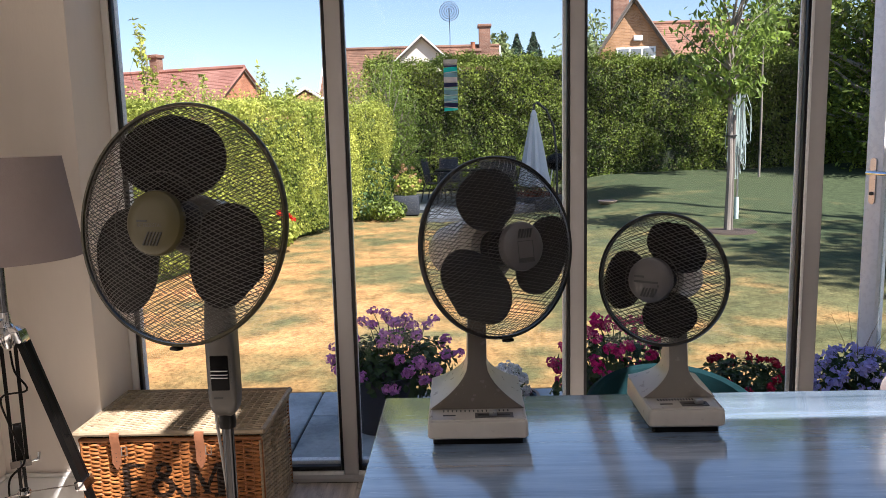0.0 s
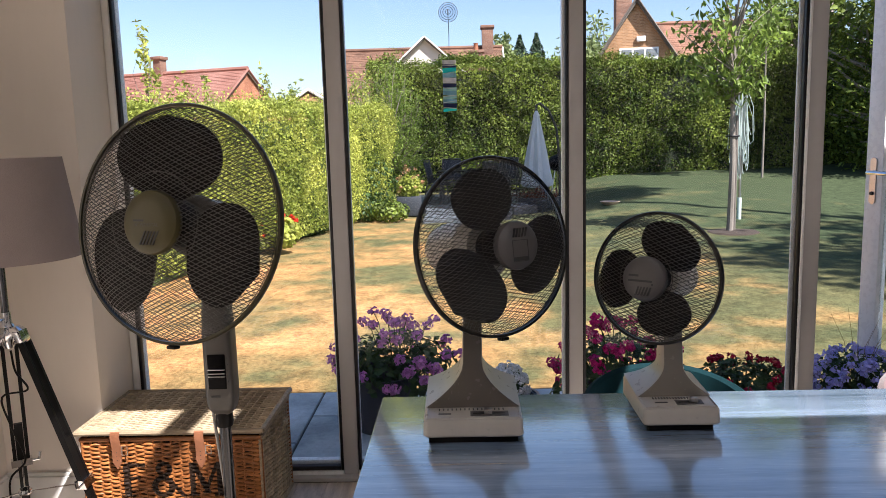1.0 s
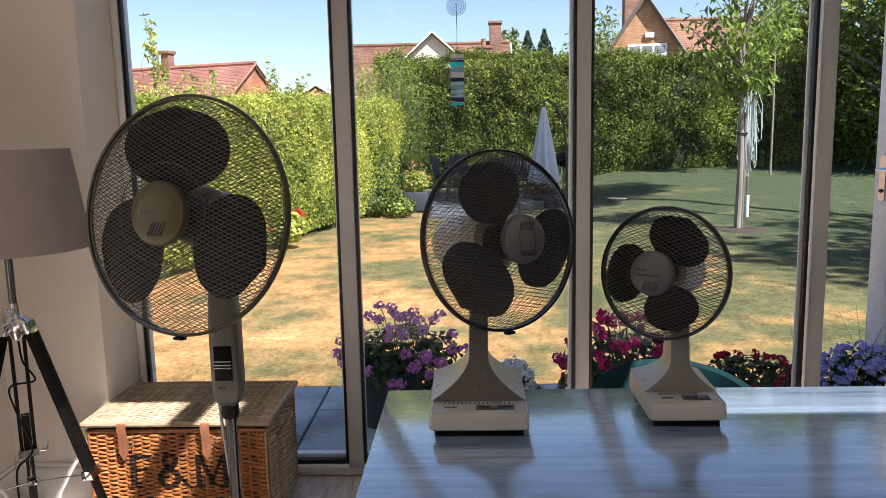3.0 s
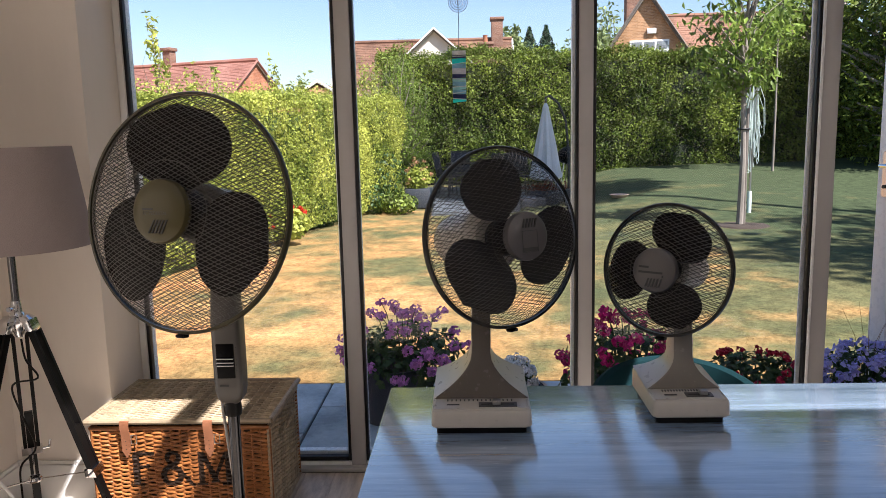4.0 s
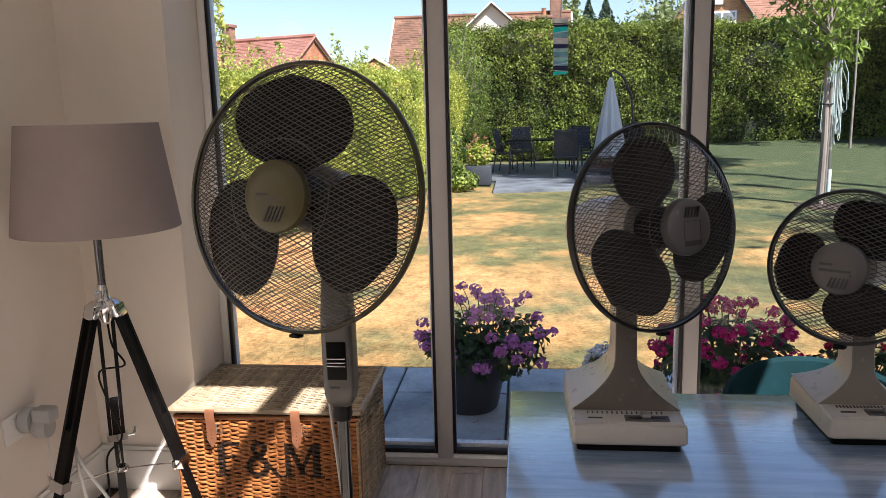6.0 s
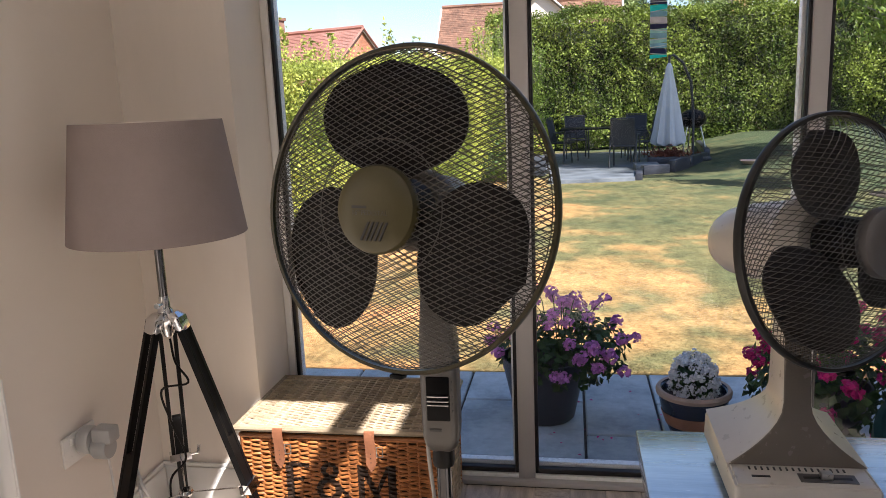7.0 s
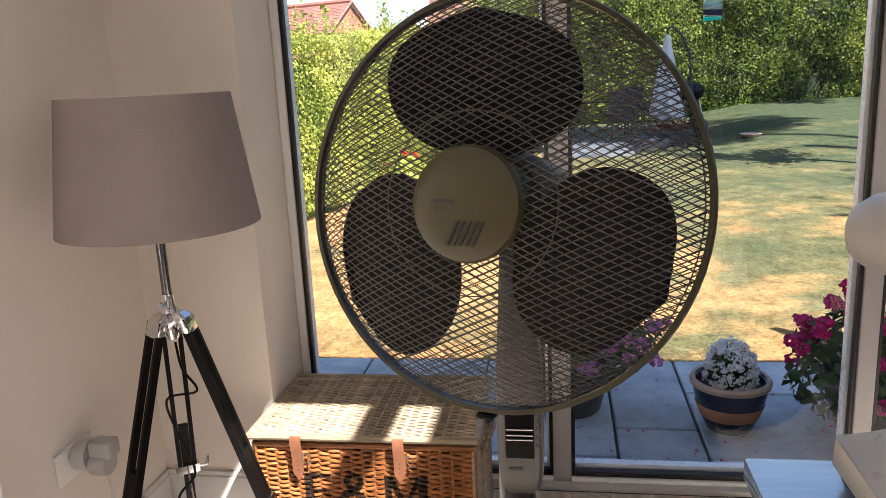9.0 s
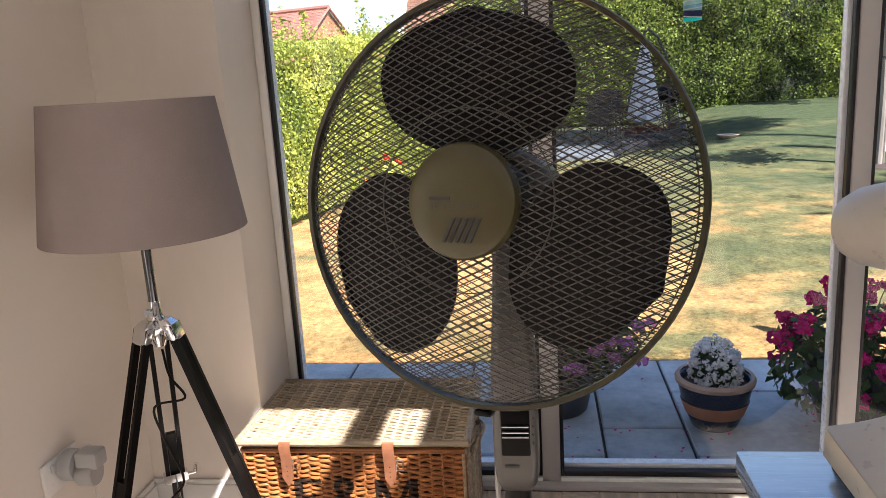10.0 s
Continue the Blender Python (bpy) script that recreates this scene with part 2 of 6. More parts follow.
def brickwork(name, colour, second, joint):
    """Brick courses at true size on an upright wall."""
    m = mat(name, colour, 0.85, vary=0.16, scale=1.4, bump=0.2, bump_scale=12, second=second)
    nt = m.node_tree
    b = nt.nodes["Principled BSDF"]
    base = b.inputs["Base Color"].links[0].from_socket
    co, xyz, add = nt.nodes.new("ShaderNodeTexCoord"), nt.nodes.new("ShaderNodeSeparateXYZ"), nt.nodes.new("ShaderNodeMath")
    flat, bt = nt.nodes.new("ShaderNodeCombineXYZ"), nt.nodes.new("ShaderNodeTexBrick")
    nt.links.new(co.outputs["Object"], xyz.inputs[0])
    nt.links.new(xyz.outputs["X"], add.inputs[0])
    nt.links.new(xyz.outputs["Y"], add.inputs[1])
    nt.links.new(add.outputs[0], flat.inputs["X"])
    nt.links.new(xyz.outputs["Z"], flat.inputs["Y"])
    nt.links.new(flat.outputs[0], bt.inputs["Vector"])
    bt.inputs["Scale"].default_value, bt.inputs["Brick Width"].default_value, bt.inputs["Row Height"].default_value = 1.0, 0.225, 0.075
    bt.inputs["Mortar Size"].default_value = 0.009
    bt.inputs["Color1"].default_value, bt.inputs["Color2"].default_value, bt.inputs["Mortar"].default_value = (0.75, 0.7, 0.68, 1), (1.2, 1.15, 1.1, 1), (*joint, 1)
    mx = nt.nodes.new("ShaderNodeMix")
    mx.data_type, mx.blend_type = "RGBA", "MULTIPLY"
    mx.inputs[0].default_value = 1.0
    nt.links.new(base, mx.inputs[6])
    nt.links.new(bt.outputs["Color"], mx.inputs[7])
    nt.links.new(mx.outputs[2], b.inputs["Base Color"])
    return m


M["brick"] = brickwork("orange_brick", (0.36, 0.20, 0.095), (0.43, 0.255, 0.135), (1.25, 1.35, 1.5))
M["redbrick"] = brickwork("red_brick", (0.29, 0.115, 0.06), (0.36, 0.16, 0.09), (1.2, 1.4, 1.5))
M["brownbrick"] = brickwork("brown_brick", (0.15, 0.075, 0.05), (0.20, 0.11, 0.075), (1.3, 1.6, 1.7))

# ---- mesh helpers ----
def bm_new():
    return bmesh.new()


def mesh_of(name, bm, material, smooth=True):
    bmesh.ops.recalc_face_normals(bm, faces=bm.faces)
    me = bpy.data.meshes.new(name)
    bm.to_mesh(me)
    bm.free()
    me.materials.append(material)
    if smooth:
        me.polygons.foreach_set("use_smooth", [True] * len(me.polygons))
        me.set_sharp_from_angle(angle=radians(35))
    return me


def part(name, bm, material, parent=None, label="", m=None):
    """Links a bmesh as one mesh object under a thing or a part."""
    ob = new(name, mesh_of(name, bm, material))
    ob.parent = parent
    if m is not None:
        ob.matrix_basis = m
    return tagged(ob, label)


def part_me(name, me, parent, m):
    ob = new(name, me)
    ob.parent, ob.matrix_basis = parent, m
    return ob


def thing(name, at, label, category, group="", turn=0.0, kind=""):
    ob = new(name)
    ob.matrix_basis = pose(*at, 0, 0, turn)
    ob.empty_display_size = 0.1
    return tagged(ob, label, category, group, kind)


def box(bm, x0, x1, y0, y1, z0, z1, bevel=0.0, m=None, segments=2):
    made = bmesh.ops.create_cube(bm, size=1.0, matrix=Matrix.Translation(((x0 + x1) / 2, (y0 + y1) / 2, (z0 + z1) / 2)) @ Matrix.Diagonal((x1 - x0, y1 - y0, z1 - z0, 1)))
    vs = made["verts"]
    if bevel:
        es = list({e for v in vs for e in v.link_edges})
        r = bmesh.ops.bevel(bm, geom=es, offset=bevel, segments=segments, profile=0.5, affect="EDGES")
        vs = list(set(r["verts"]) | {v for v in vs if v.is_valid})
    if m is not None:
        bmesh.ops.transform(bm, matrix=m, verts=vs)
    return bm


def tube(bm, pts, radius, sides=8, close=False, caps=True):
    """A round bar along points; radius is one number or one a point."""
    pts = [Vector(p) for p in pts]
    n = len(pts)
    radii = radius if isinstance(radius, (list, tuple)) else [radius] * n
    rings, up = [], None
    for i, p in enumerate(pts):
        a, b = pts[(i - 1) % n if close else max(i - 1, 0)], pts[(i + 1) % n if close else min(i + 1, n - 1)]
        d = (b - a).normalized()
        if up is None:
            up = d.orthogonal().normalized()
        up = (up - d * up.dot(d))
        up = up.normalized() if up.length > 1e-6 else d.orthogonal().normalized()
        side = d.cross(up)
        rings.append([bm.verts.new(p + radii[i] * (math.cos(k * math.tau / sides) * up + math.sin(k * math.tau / sides) * side)) for k in range(sides)])
    for i in range(n if close else n - 1):
        r, s = rings[i], rings[(i + 1) % n]
        for k in range(sides):
            bm.faces.new((r[k], r[(k + 1) % sides], s[(k + 1) % sides], s[k]))
    if caps and not close:
        bm.faces.new(rings[0][::-1])
        bm.faces.new(rings[-1])
    return bm


def curved(pts, steps=6):
    """Points on a smooth curve through the given ones."""
    p = [Vector(q) for q in pts]
    p = [p[0] * 2 - p[1]] + p + [p[-1] * 2 - p[-2]]
    out = []
    for a, b, c, d in zip(p, p[1:], p[2:], p[3:]):
        for k in range(steps):
            u = k / steps
            out.append(0.5 * (2 * b + (c - a) * u + (2 * a - 5 * b + 4 * c - d) * u * u + (3 * b - a - 3 * c + d) * u ** 3))
    return out + [p[-2]]


def lathe(bm, profile, sides=32, m=None, squash=(1, 1)):
    """Turns (radius, z) pairs round z."""
    rings = []
    for r, z in profile:
        if r < 1e-6:
            rings.append([bm.verts.new((0, 0, z))])
        else:
            rings.append([bm.verts.new((r * squash[0] * math.cos(k * math.tau / sides), r * squash[1] * math.sin(k * math.tau / sides), z)) for k in range(sides)])
    for a, b in zip(rings, rings[1:]):
        for k in range(sides):
            j = (k + 1) % sides
            if len(a) == 1 and len(b) > 1:
                bm.faces.new((a[0], b[k], b[j]))
            elif len(b) == 1 and len(a) > 1:
                bm.faces.new((a[k], a[j], b[0]))
            elif len(a) > 1:
                bm.faces.new((a[k], a[j], b[j], b[k]))
    if m is not None:
        bmesh.ops.transform(bm, matrix=m, verts=[v for r in rings for v in r])
    return bm


def prism(bm, outline, z0, z1, m=None, bevel=0.0):
    """An outline (x, y) raised from z0 to z1."""
    lo = [bm.verts.new((x, y, z0)) for x, y in outline]
    hi = [bm.verts.new((x, y, z1)) for x, y in outline]
    n = len(lo)
    bm.faces.new(lo[::-1])
    top = bm.faces.new(hi)
    for k in range(n):
        bm.faces.new((lo[k], lo[(k + 1) % n], hi[(k + 1) % n], hi[k]))
    vs = lo + hi
    if bevel:
        r = bmesh.ops.bevel(bm, geom=list(top.edges), offset=bevel, segments=2, profile=0.5, affect="EDGES")
        vs = [v for v in vs if v.is_valid] + list(r["verts"])
    if m is not None:
        bmesh.ops.transform(bm, matrix=m, verts=list(set(vs)))
    return bm


def loft(bm, sections, cap=True):
    """Joins rings of equal length into a skin."""
    rings = [[bm.verts.new(p) for p in s] for s in sections]
    n = len(rings[0])
    for a, b in zip(rings, rings[1:]):
        for k in range(n):
            bm.faces.new((a[k], a[(k + 1) % n], b[(k + 1) % n], b[k]))
    if cap:
        bm.faces.new(rings[0][::-1])
        bm.faces.new(rings[-1])
    return bm


def rounded(hx, hy, r, z, cx=0.0, cy=0.0, per=4):
    """A rounded rectangle's ring at height z."""
    pts = []
    for sx, sy, a0 in ((1, 1, 0), (-1, 1, 90), (-1, -1, 180), (1, -1, 270)):
        for k in range(per + 1):
            a = radians(a0 + 90 * k / per)
            pts.append((cx + sx * (hx - r) + r * math.cos(a), cy + sy * (hy - r) + r * math.sin(a), z))
    return pts


def cloud(name, points, normals, sizes, material, parent, rng, shape=0.6, droop=0.0, label="", curl=0.25):
    """Many small leaves, each a bent four-sided blade, as one mesh."""
    n = len(points)
    nor = normals + rng.normal(0, 0.55, (n, 3))
    nor /= np.linalg.norm(nor, axis=1)[:, None] + 1e-9
    t = rng.normal(0, 1, (n, 3))
    t[:, 2] -= droop
    t -= nor * (t * nor).sum(1)[:, None]
    t /= np.linalg.norm(t, axis=1)[:, None] + 1e-9
    s = np.cross(nor, t)
    sz = sizes[:, None]
    a, b = points - t * sz, points + t * sz
    c, d = points + s * sz * shape + nor * sz * curl, points - s * sz * shape + nor * sz * curl
    co = np.stack([a, c, b, d], 1).reshape(-1, 3)
    idx = np.arange(n)[:, None] * 4
    tri = np.concatenate([idx + [0, 1, 2], idx + [0, 2, 3]], 1).reshape(-1)
    me = bpy.data.meshes.new(name)
    me.vertices.add(4 * n)
    me.vertices.foreach_set("co", co.astype(np.float32).ravel())
    me.loops.add(6 * n)
    me.loops.foreach_set("vertex_index", tri.astype(np.int32))
    me.polygons.add(2 * n)
    me.polygons.foreach_set("loop_start", np.arange(0, 6 * n, 3, dtype=np.int32))
    me.update(calc_edges=True)
    me.materials.append(material)
    ob = new(name, me)
    ob.parent = parent
    return tagged(ob, label, kind="stuff")


# ---- the room ----
WALL_Y, FRONT_Y = 2.87, 2.95     # room side and garden side of the glazing frame
LEFT_X, PIER_Y, REVEAL_X = -1.62, 2.606, -1.246
RIGHT_X, BACK_Y, CEIL_Z = 4.2, -2.6, 2.42
GLAZE_TOP = 2.37                  # underside of the header over the glazing


def solid(name, boxes, material, bevel=0.0, kind="structure", label="", category=""):
    bm = bm_new()
    for b in boxes:
        box(bm, *b, bevel=bevel)
    ob = new(name, mesh_of(name, bm, material))
    return tagged(ob, label, category, kind=kind)


solid("wall_west", [(LEFT_X - 0.2, LEFT_X, BACK_Y, PIER_Y, 0, CEIL_Z)], M["wall"])
solid("wall_pier", [(LEFT_X - 0.2, REVEAL_X, PIER_Y, 3.0, 0, CEIL_Z)], M["wall"], bevel=0.004)
solid("wall_south", [(LEFT_X - 0.2, RIGHT_X, BACK_Y - 0.2, BACK_Y, 0, CEIL_Z)], M["wall"])
solid("wall_east", [(RIGHT_X, RIGHT_X + 0.2, BACK_Y - 0.2, 3.0, 0, CEIL_Z)], M["wall"])
solid("wall_north", [(2.46, RIGHT_X, 2.83, 3.0, 0, CEIL_Z)], M["wall"])
solid("header", [(REVEAL_X, 2.46, 2.83, 3.0, GLAZE_TOP, CEIL_Z)], M["wall"])
# ceiling with unseen rooflights; C, behind the camera, is added to brighten the room
A0, A1, A2, A3 = -0.12, 0.46, 0.86, 1.51
B0, B1, B2, B3 = 1.53, 2.70, 0.56, 1.51
C0, C1, C2, C3 = -0.6, 3.4, -1.8, -0.25
D0, D1, D2, D3 = -1.35, 0.38, -0.05, 0.55
solid("ceiling", [
    (LEFT_X - 0.2, RIGHT_X + 0.2, BACK_Y - 0.2, C2, CEIL_Z, 2.53),
    (LEFT_X - 0.2, RIGHT_X + 0.2, C3, D2, CEIL_Z, 2.53),
    (LEFT_X - 0.2, RIGHT_X + 0.2, D3, B2, CEIL_Z, 2.53),
    (LEFT_X - 0.2, D0, D2, D3, CEIL_Z, 2.53),
    (D1, RIGHT_X + 0.2, D2, D3, CEIL_Z, 2.53),
    (LEFT_X - 0.2, C0, C2, C3, CEIL_Z, 2.53),
    (C1, RIGHT_X + 0.2, C2, C3, CEIL_Z, 2.53),
    (LEFT_X - 0.2, RIGHT_X + 0.2, A3, 2.96, CEIL_Z, 2.53),
    (LEFT_X - 0.2, A0, B2, A3, CEIL_Z, 2.53),
    (A0, A1, B2, A2, CEIL_Z, 2.53),
    (A1, B0, B2, A3, CEIL_Z, 2.53),
    (B1, RIGHT_X + 0.2, B2, A3, CEIL_Z, 2.53)], M["white"])
for n, (x0, x1, y0, y1) in enumerate(((A0, A1, A2, A3), (B0, B1, B2, B3), (C0, C1, C2, C3), (D0, D1, D2, D3)), 1):
    w = new("rooflight_%d" % n)
    tagged(w, "unseen flat rooflight with clear glass in the ceiling", "rooflight", kind="structure")
    g = part("pane", box(bm_new(), x0 + 0.003, x1 - 0.003, y0 + 0.003, y1 - 0.003, 2.505, 2.513), M["glass"], w)
    g.visible_shadow = False
    bars = [(x0 + 0.355, x0 + 0.435)] if n == 1 else [(x0 + 0.52, x0 + 0.57)]
    for a, b in bars:
        part("glazing_bar", box(bm_new(), a, b, y0 + 0.003, y1 - 0.003, 2.465, 2.50), M["white"], w)
# skirting
solid("baseboard", [(LEFT_X, REVEAL_X, PIER_Y - 0.016, PIER_Y - 0.001, 0, 0.15), (LEFT_X, REVEAL_X, PIER_Y - 0.011, PIER_Y - 0.001, 0.15, 0.165)], M["white"], bevel=0.003)
solid("baseboard_west", [(LEFT_X + 0.001, LEFT_X + 0.016, BACK_Y, PIER_Y - 0.018, 0, 0.15), (LEFT_X + 0.001, LEFT_X + 0.011, BACK_Y, PIER_Y - 0.018, 0.15, 0.165)], M["white"], bevel=0.003)

# floor of oak boards
floor = solid("floor", [(LEFT_X - 0.2, RIGHT_X + 0.2, BACK_Y - 0.2, 3.0, -0.16, -0.014)], M["joint"])
bm = box(bm_new(), -0.0595, 0.0595, -0.6, 0.6, -0.012, 0, bevel=0.0015, segments=1)
plank_me = mesh_of("plank", bm, M["oak"])

# ---- glazing ----
def window_bay(n, x0, x1, z1=GLAZE_TOP, right_edge=0.012, lip=0.009, deep=0.032):
    """One fixed pane with its gasket and white beads, between x0 and x1."""
    w = tagged(new("window_%d" % n), "full-height fixed window pane with black gasket", "window", kind="structure")
    z0 = 0.030
    p = part("pane", box(bm_new(), x0 + 0.004, x1 - 0.004, 2.905, 2.911, z0 + 0.004, z1 - 0.004), M["glass"], w)
    p.visible_shadow = False
    g = 0.012
    bm = bm_new()
    for a in ((x0, x0 + g, 2.878, 2.903, z0, z1), (x1 - right_edge, x1, 2.878, 2.903, z0, z1), (x0 + g, x1 - right_edge, 2.878, 2.903, z0, z0 + 0.019)):
        box(bm, *a, bevel=0.002)
    part("gasket", bm, M["gasket"], w)
    bm = bm_new()
    for a in ((x0, x0 + 0.009, 2.913, 2.945, z0, z1), (x1 - right_edge - lip, x1, 2.913, 2.913 + deep, z0, z1), (x0 + 0.009, x1 - right_edge - lip, 2.913, 2.945, z0, z0 + 0.03)):
        box(bm, *a, bevel=0.002)
    part("outer_bead", bm, M["bead"], w)
    part("inner_bead", box(bm_new(), x0, x1, 2.8665, 2.8775, z0 - 0.020, z0 - 0.001, bevel=0.003), M["bead"], w)
    return w


MULL = [(REVEAL_X + 0.001, -1.219), (-0.419, -0.361), (0.485, 0.537), (1.368, 1.430)]
for k, (a, b) in enumerate(MULL, 1):
    # posts get a greyer paint that holds their shade; the brighter first stays white
    solid("window_frame_%d" % k, [(a, b, WALL_Y, FRONT_Y, 0.0, GLAZE_TOP)], M["white"] if k == 1 else M["frame"], bevel=0.003)
solid("window_sill", [(a, b, WALL_Y + 0.0015, FRONT_Y, 0.0, 0.029) for a, b in ((-1.2185, -0.4195), (-0.3605, 0.4845), (0.5375, 1.3675))], M["white"], bevel=0.002)
solid("threshold", [(1.4325, 2.458, 2.86, 2.98, 0.0, 0.03), (-1.25, 1.42, 2.835, 2.868, 0.0, 0.018)], M["frame"], bevel=0.003)
window_bay(1, -1.2185, -0.4195)
window_bay(2, -0.3605, 0.4845)
window_bay(3, 0.5375, 1.3675, right_edge=0.0175, lip=0.010, deep=0.010)
solid("door_jamb", [(2.40, 2.458, WALL_Y, FRONT_Y, 0.031, GLAZE_TOP)], M["bead"], bevel=0.003)
solid("jamb_trim", [(1.3565, 1.3665, 2.8605, 2.8695, 0.09, GLAZE_TOP - 0.005)], M["bead"], bevel=0.002)


def garden_door():
    d = thing("door_1", (2.40, 2.99, 0.03), "white framed glass garden door standing open outwards", "door", turn=114.0, kind="structure")
    L = 0.82
    bm = bm_new()
    for a in ((0, 0.09, -0.03, 0.03, 0, 2.05), (L - 0.09, L, -0.03, 0.03, 0, 2.05), (0.09, L - 0.09, -0.03, 0.03, 0, 0.12), (0.09, L - 0.09, -0.03, 0.03, 1.95, 2.05)):
        box(bm, *a, bevel=0.004)
    part("door_frame", bm, M["bead"], d)
    p = part("pane", box(bm_new(), 0.09, L - 0.09, -0.006, 0.006, 0.12, 1.95), M["glass"], d)
    p.visible_shadow = False
    for side in (1, -1):
        bm = bm_new()
        loft(bm, [[(x, side * y, z) for x, z, _ in rounded(0.016, 0.11, 0.014, 0, L - 0.045, 1.06)] for y in (0.03, 0.038)])
        h = part("handle_plate", bm, M["steel"], d)
        bm = bm_new()
        tube(bm, [(L - 0.045, side * 0.036, 1.10), (L - 0.045, side * 0.075, 1.10), (L - 0.06, side * 0.082, 1.10), (L - 0.165, side * 0.082, 1.098)], 0.0095, 10)
        part("lever", bm, M["chrome"], h)
        bm = bm_new()
        tube(bm, [(L - 0.045, side * 0.038, 1.0), (L - 0.045, side * 0.046, 1.0)], 0.009, 12)
        part("keyhole", bm, M["ink"], h)


garden_door()


# ---- fans ----
def guard_wires(bm, R, depth, power, cut, spread, angle, wire):
    """Two crossing families of wires that lie on the bowed face of a guard."""
    def z(x, y):
        r = min(1.0, math.hypot(x, y) / R)
        return depth * (1 - r ** power)
    count = int(2 * R / spread)
    for sgn in (1, -1):
        a = radians(angle) * sgn
        d, p = Vector((math.cos(a), math.sin(a))), Vector((-math.sin(a), math.cos(a)))
        for k in range(count + 1):
            o = -R + (k + 0.5) * spread + (0.0008 * math.sin(k * 2.3))
            if abs(o) >= R * 0.995:
                continue
            s = math.sqrt(R * R - o * o)
            pts = []
            for i in range(19):
                u = s * math.sin(math.pi / 2 * (i / 9 - 1))
                q = d * u + p * o
                pts.append((q.x, q.y, z(q.x, q.y) + 0.0006 * sgn))
            tube(bm, pts, wire, 4, caps=False)
    return bm


def blade_mesh(R, material, lean=-13.0):
    """One broad paddle blade, pitched and slightly dished, pointing along +x."""
    bm = bm_new()
    nu, nv = 18, 18
    c, ru, rv = 0.548 * R, 0.372 * R, 0.47 * R
    grid = []
    for i in range(nu + 1):
        u = -math.cos(math.pi * i / nu)
        w = (1 - abs(u) ** 2.3) ** 0.5
        if u < 0:
            w = max(w, 0.24)
        row = []
        for j in range(nv + 1):
            v = -math.cos(math.pi * j / nv)
            x = c + ru * u * (1 - 0.10 * v * v)
            y = rv * w * v * (0.96 + 0.04 * u) + 0.03 * R * u
            zz = -math.tan(radians(lean)) * y * (1.05 - 0.35 * (u + 1) / 2) + 0.03 * R * (v * v - 0.4)
            row.append((x, y, zz))
        grid.append(row)
    for off in (0.0011, -0.0011):
        vs = [[bm.verts.new((x, y, zz + off)) for x, y, zz in row] for row in grid]
        for i in range(nu):
            for j in range(nv):
                bm.faces.new((vs[i][j], vs[i + 1][j], vs[i + 1][j + 1], vs[i][j + 1]))
    bmesh.ops.remove_doubles(bm, verts=bm.verts, dist=1e-5)
    bnd = [e for e in bm.edges if e.is_boundary]
    bmesh.ops.bridge_loops(bm, edges=bnd)
    return mesh_of("blade", bm, material)


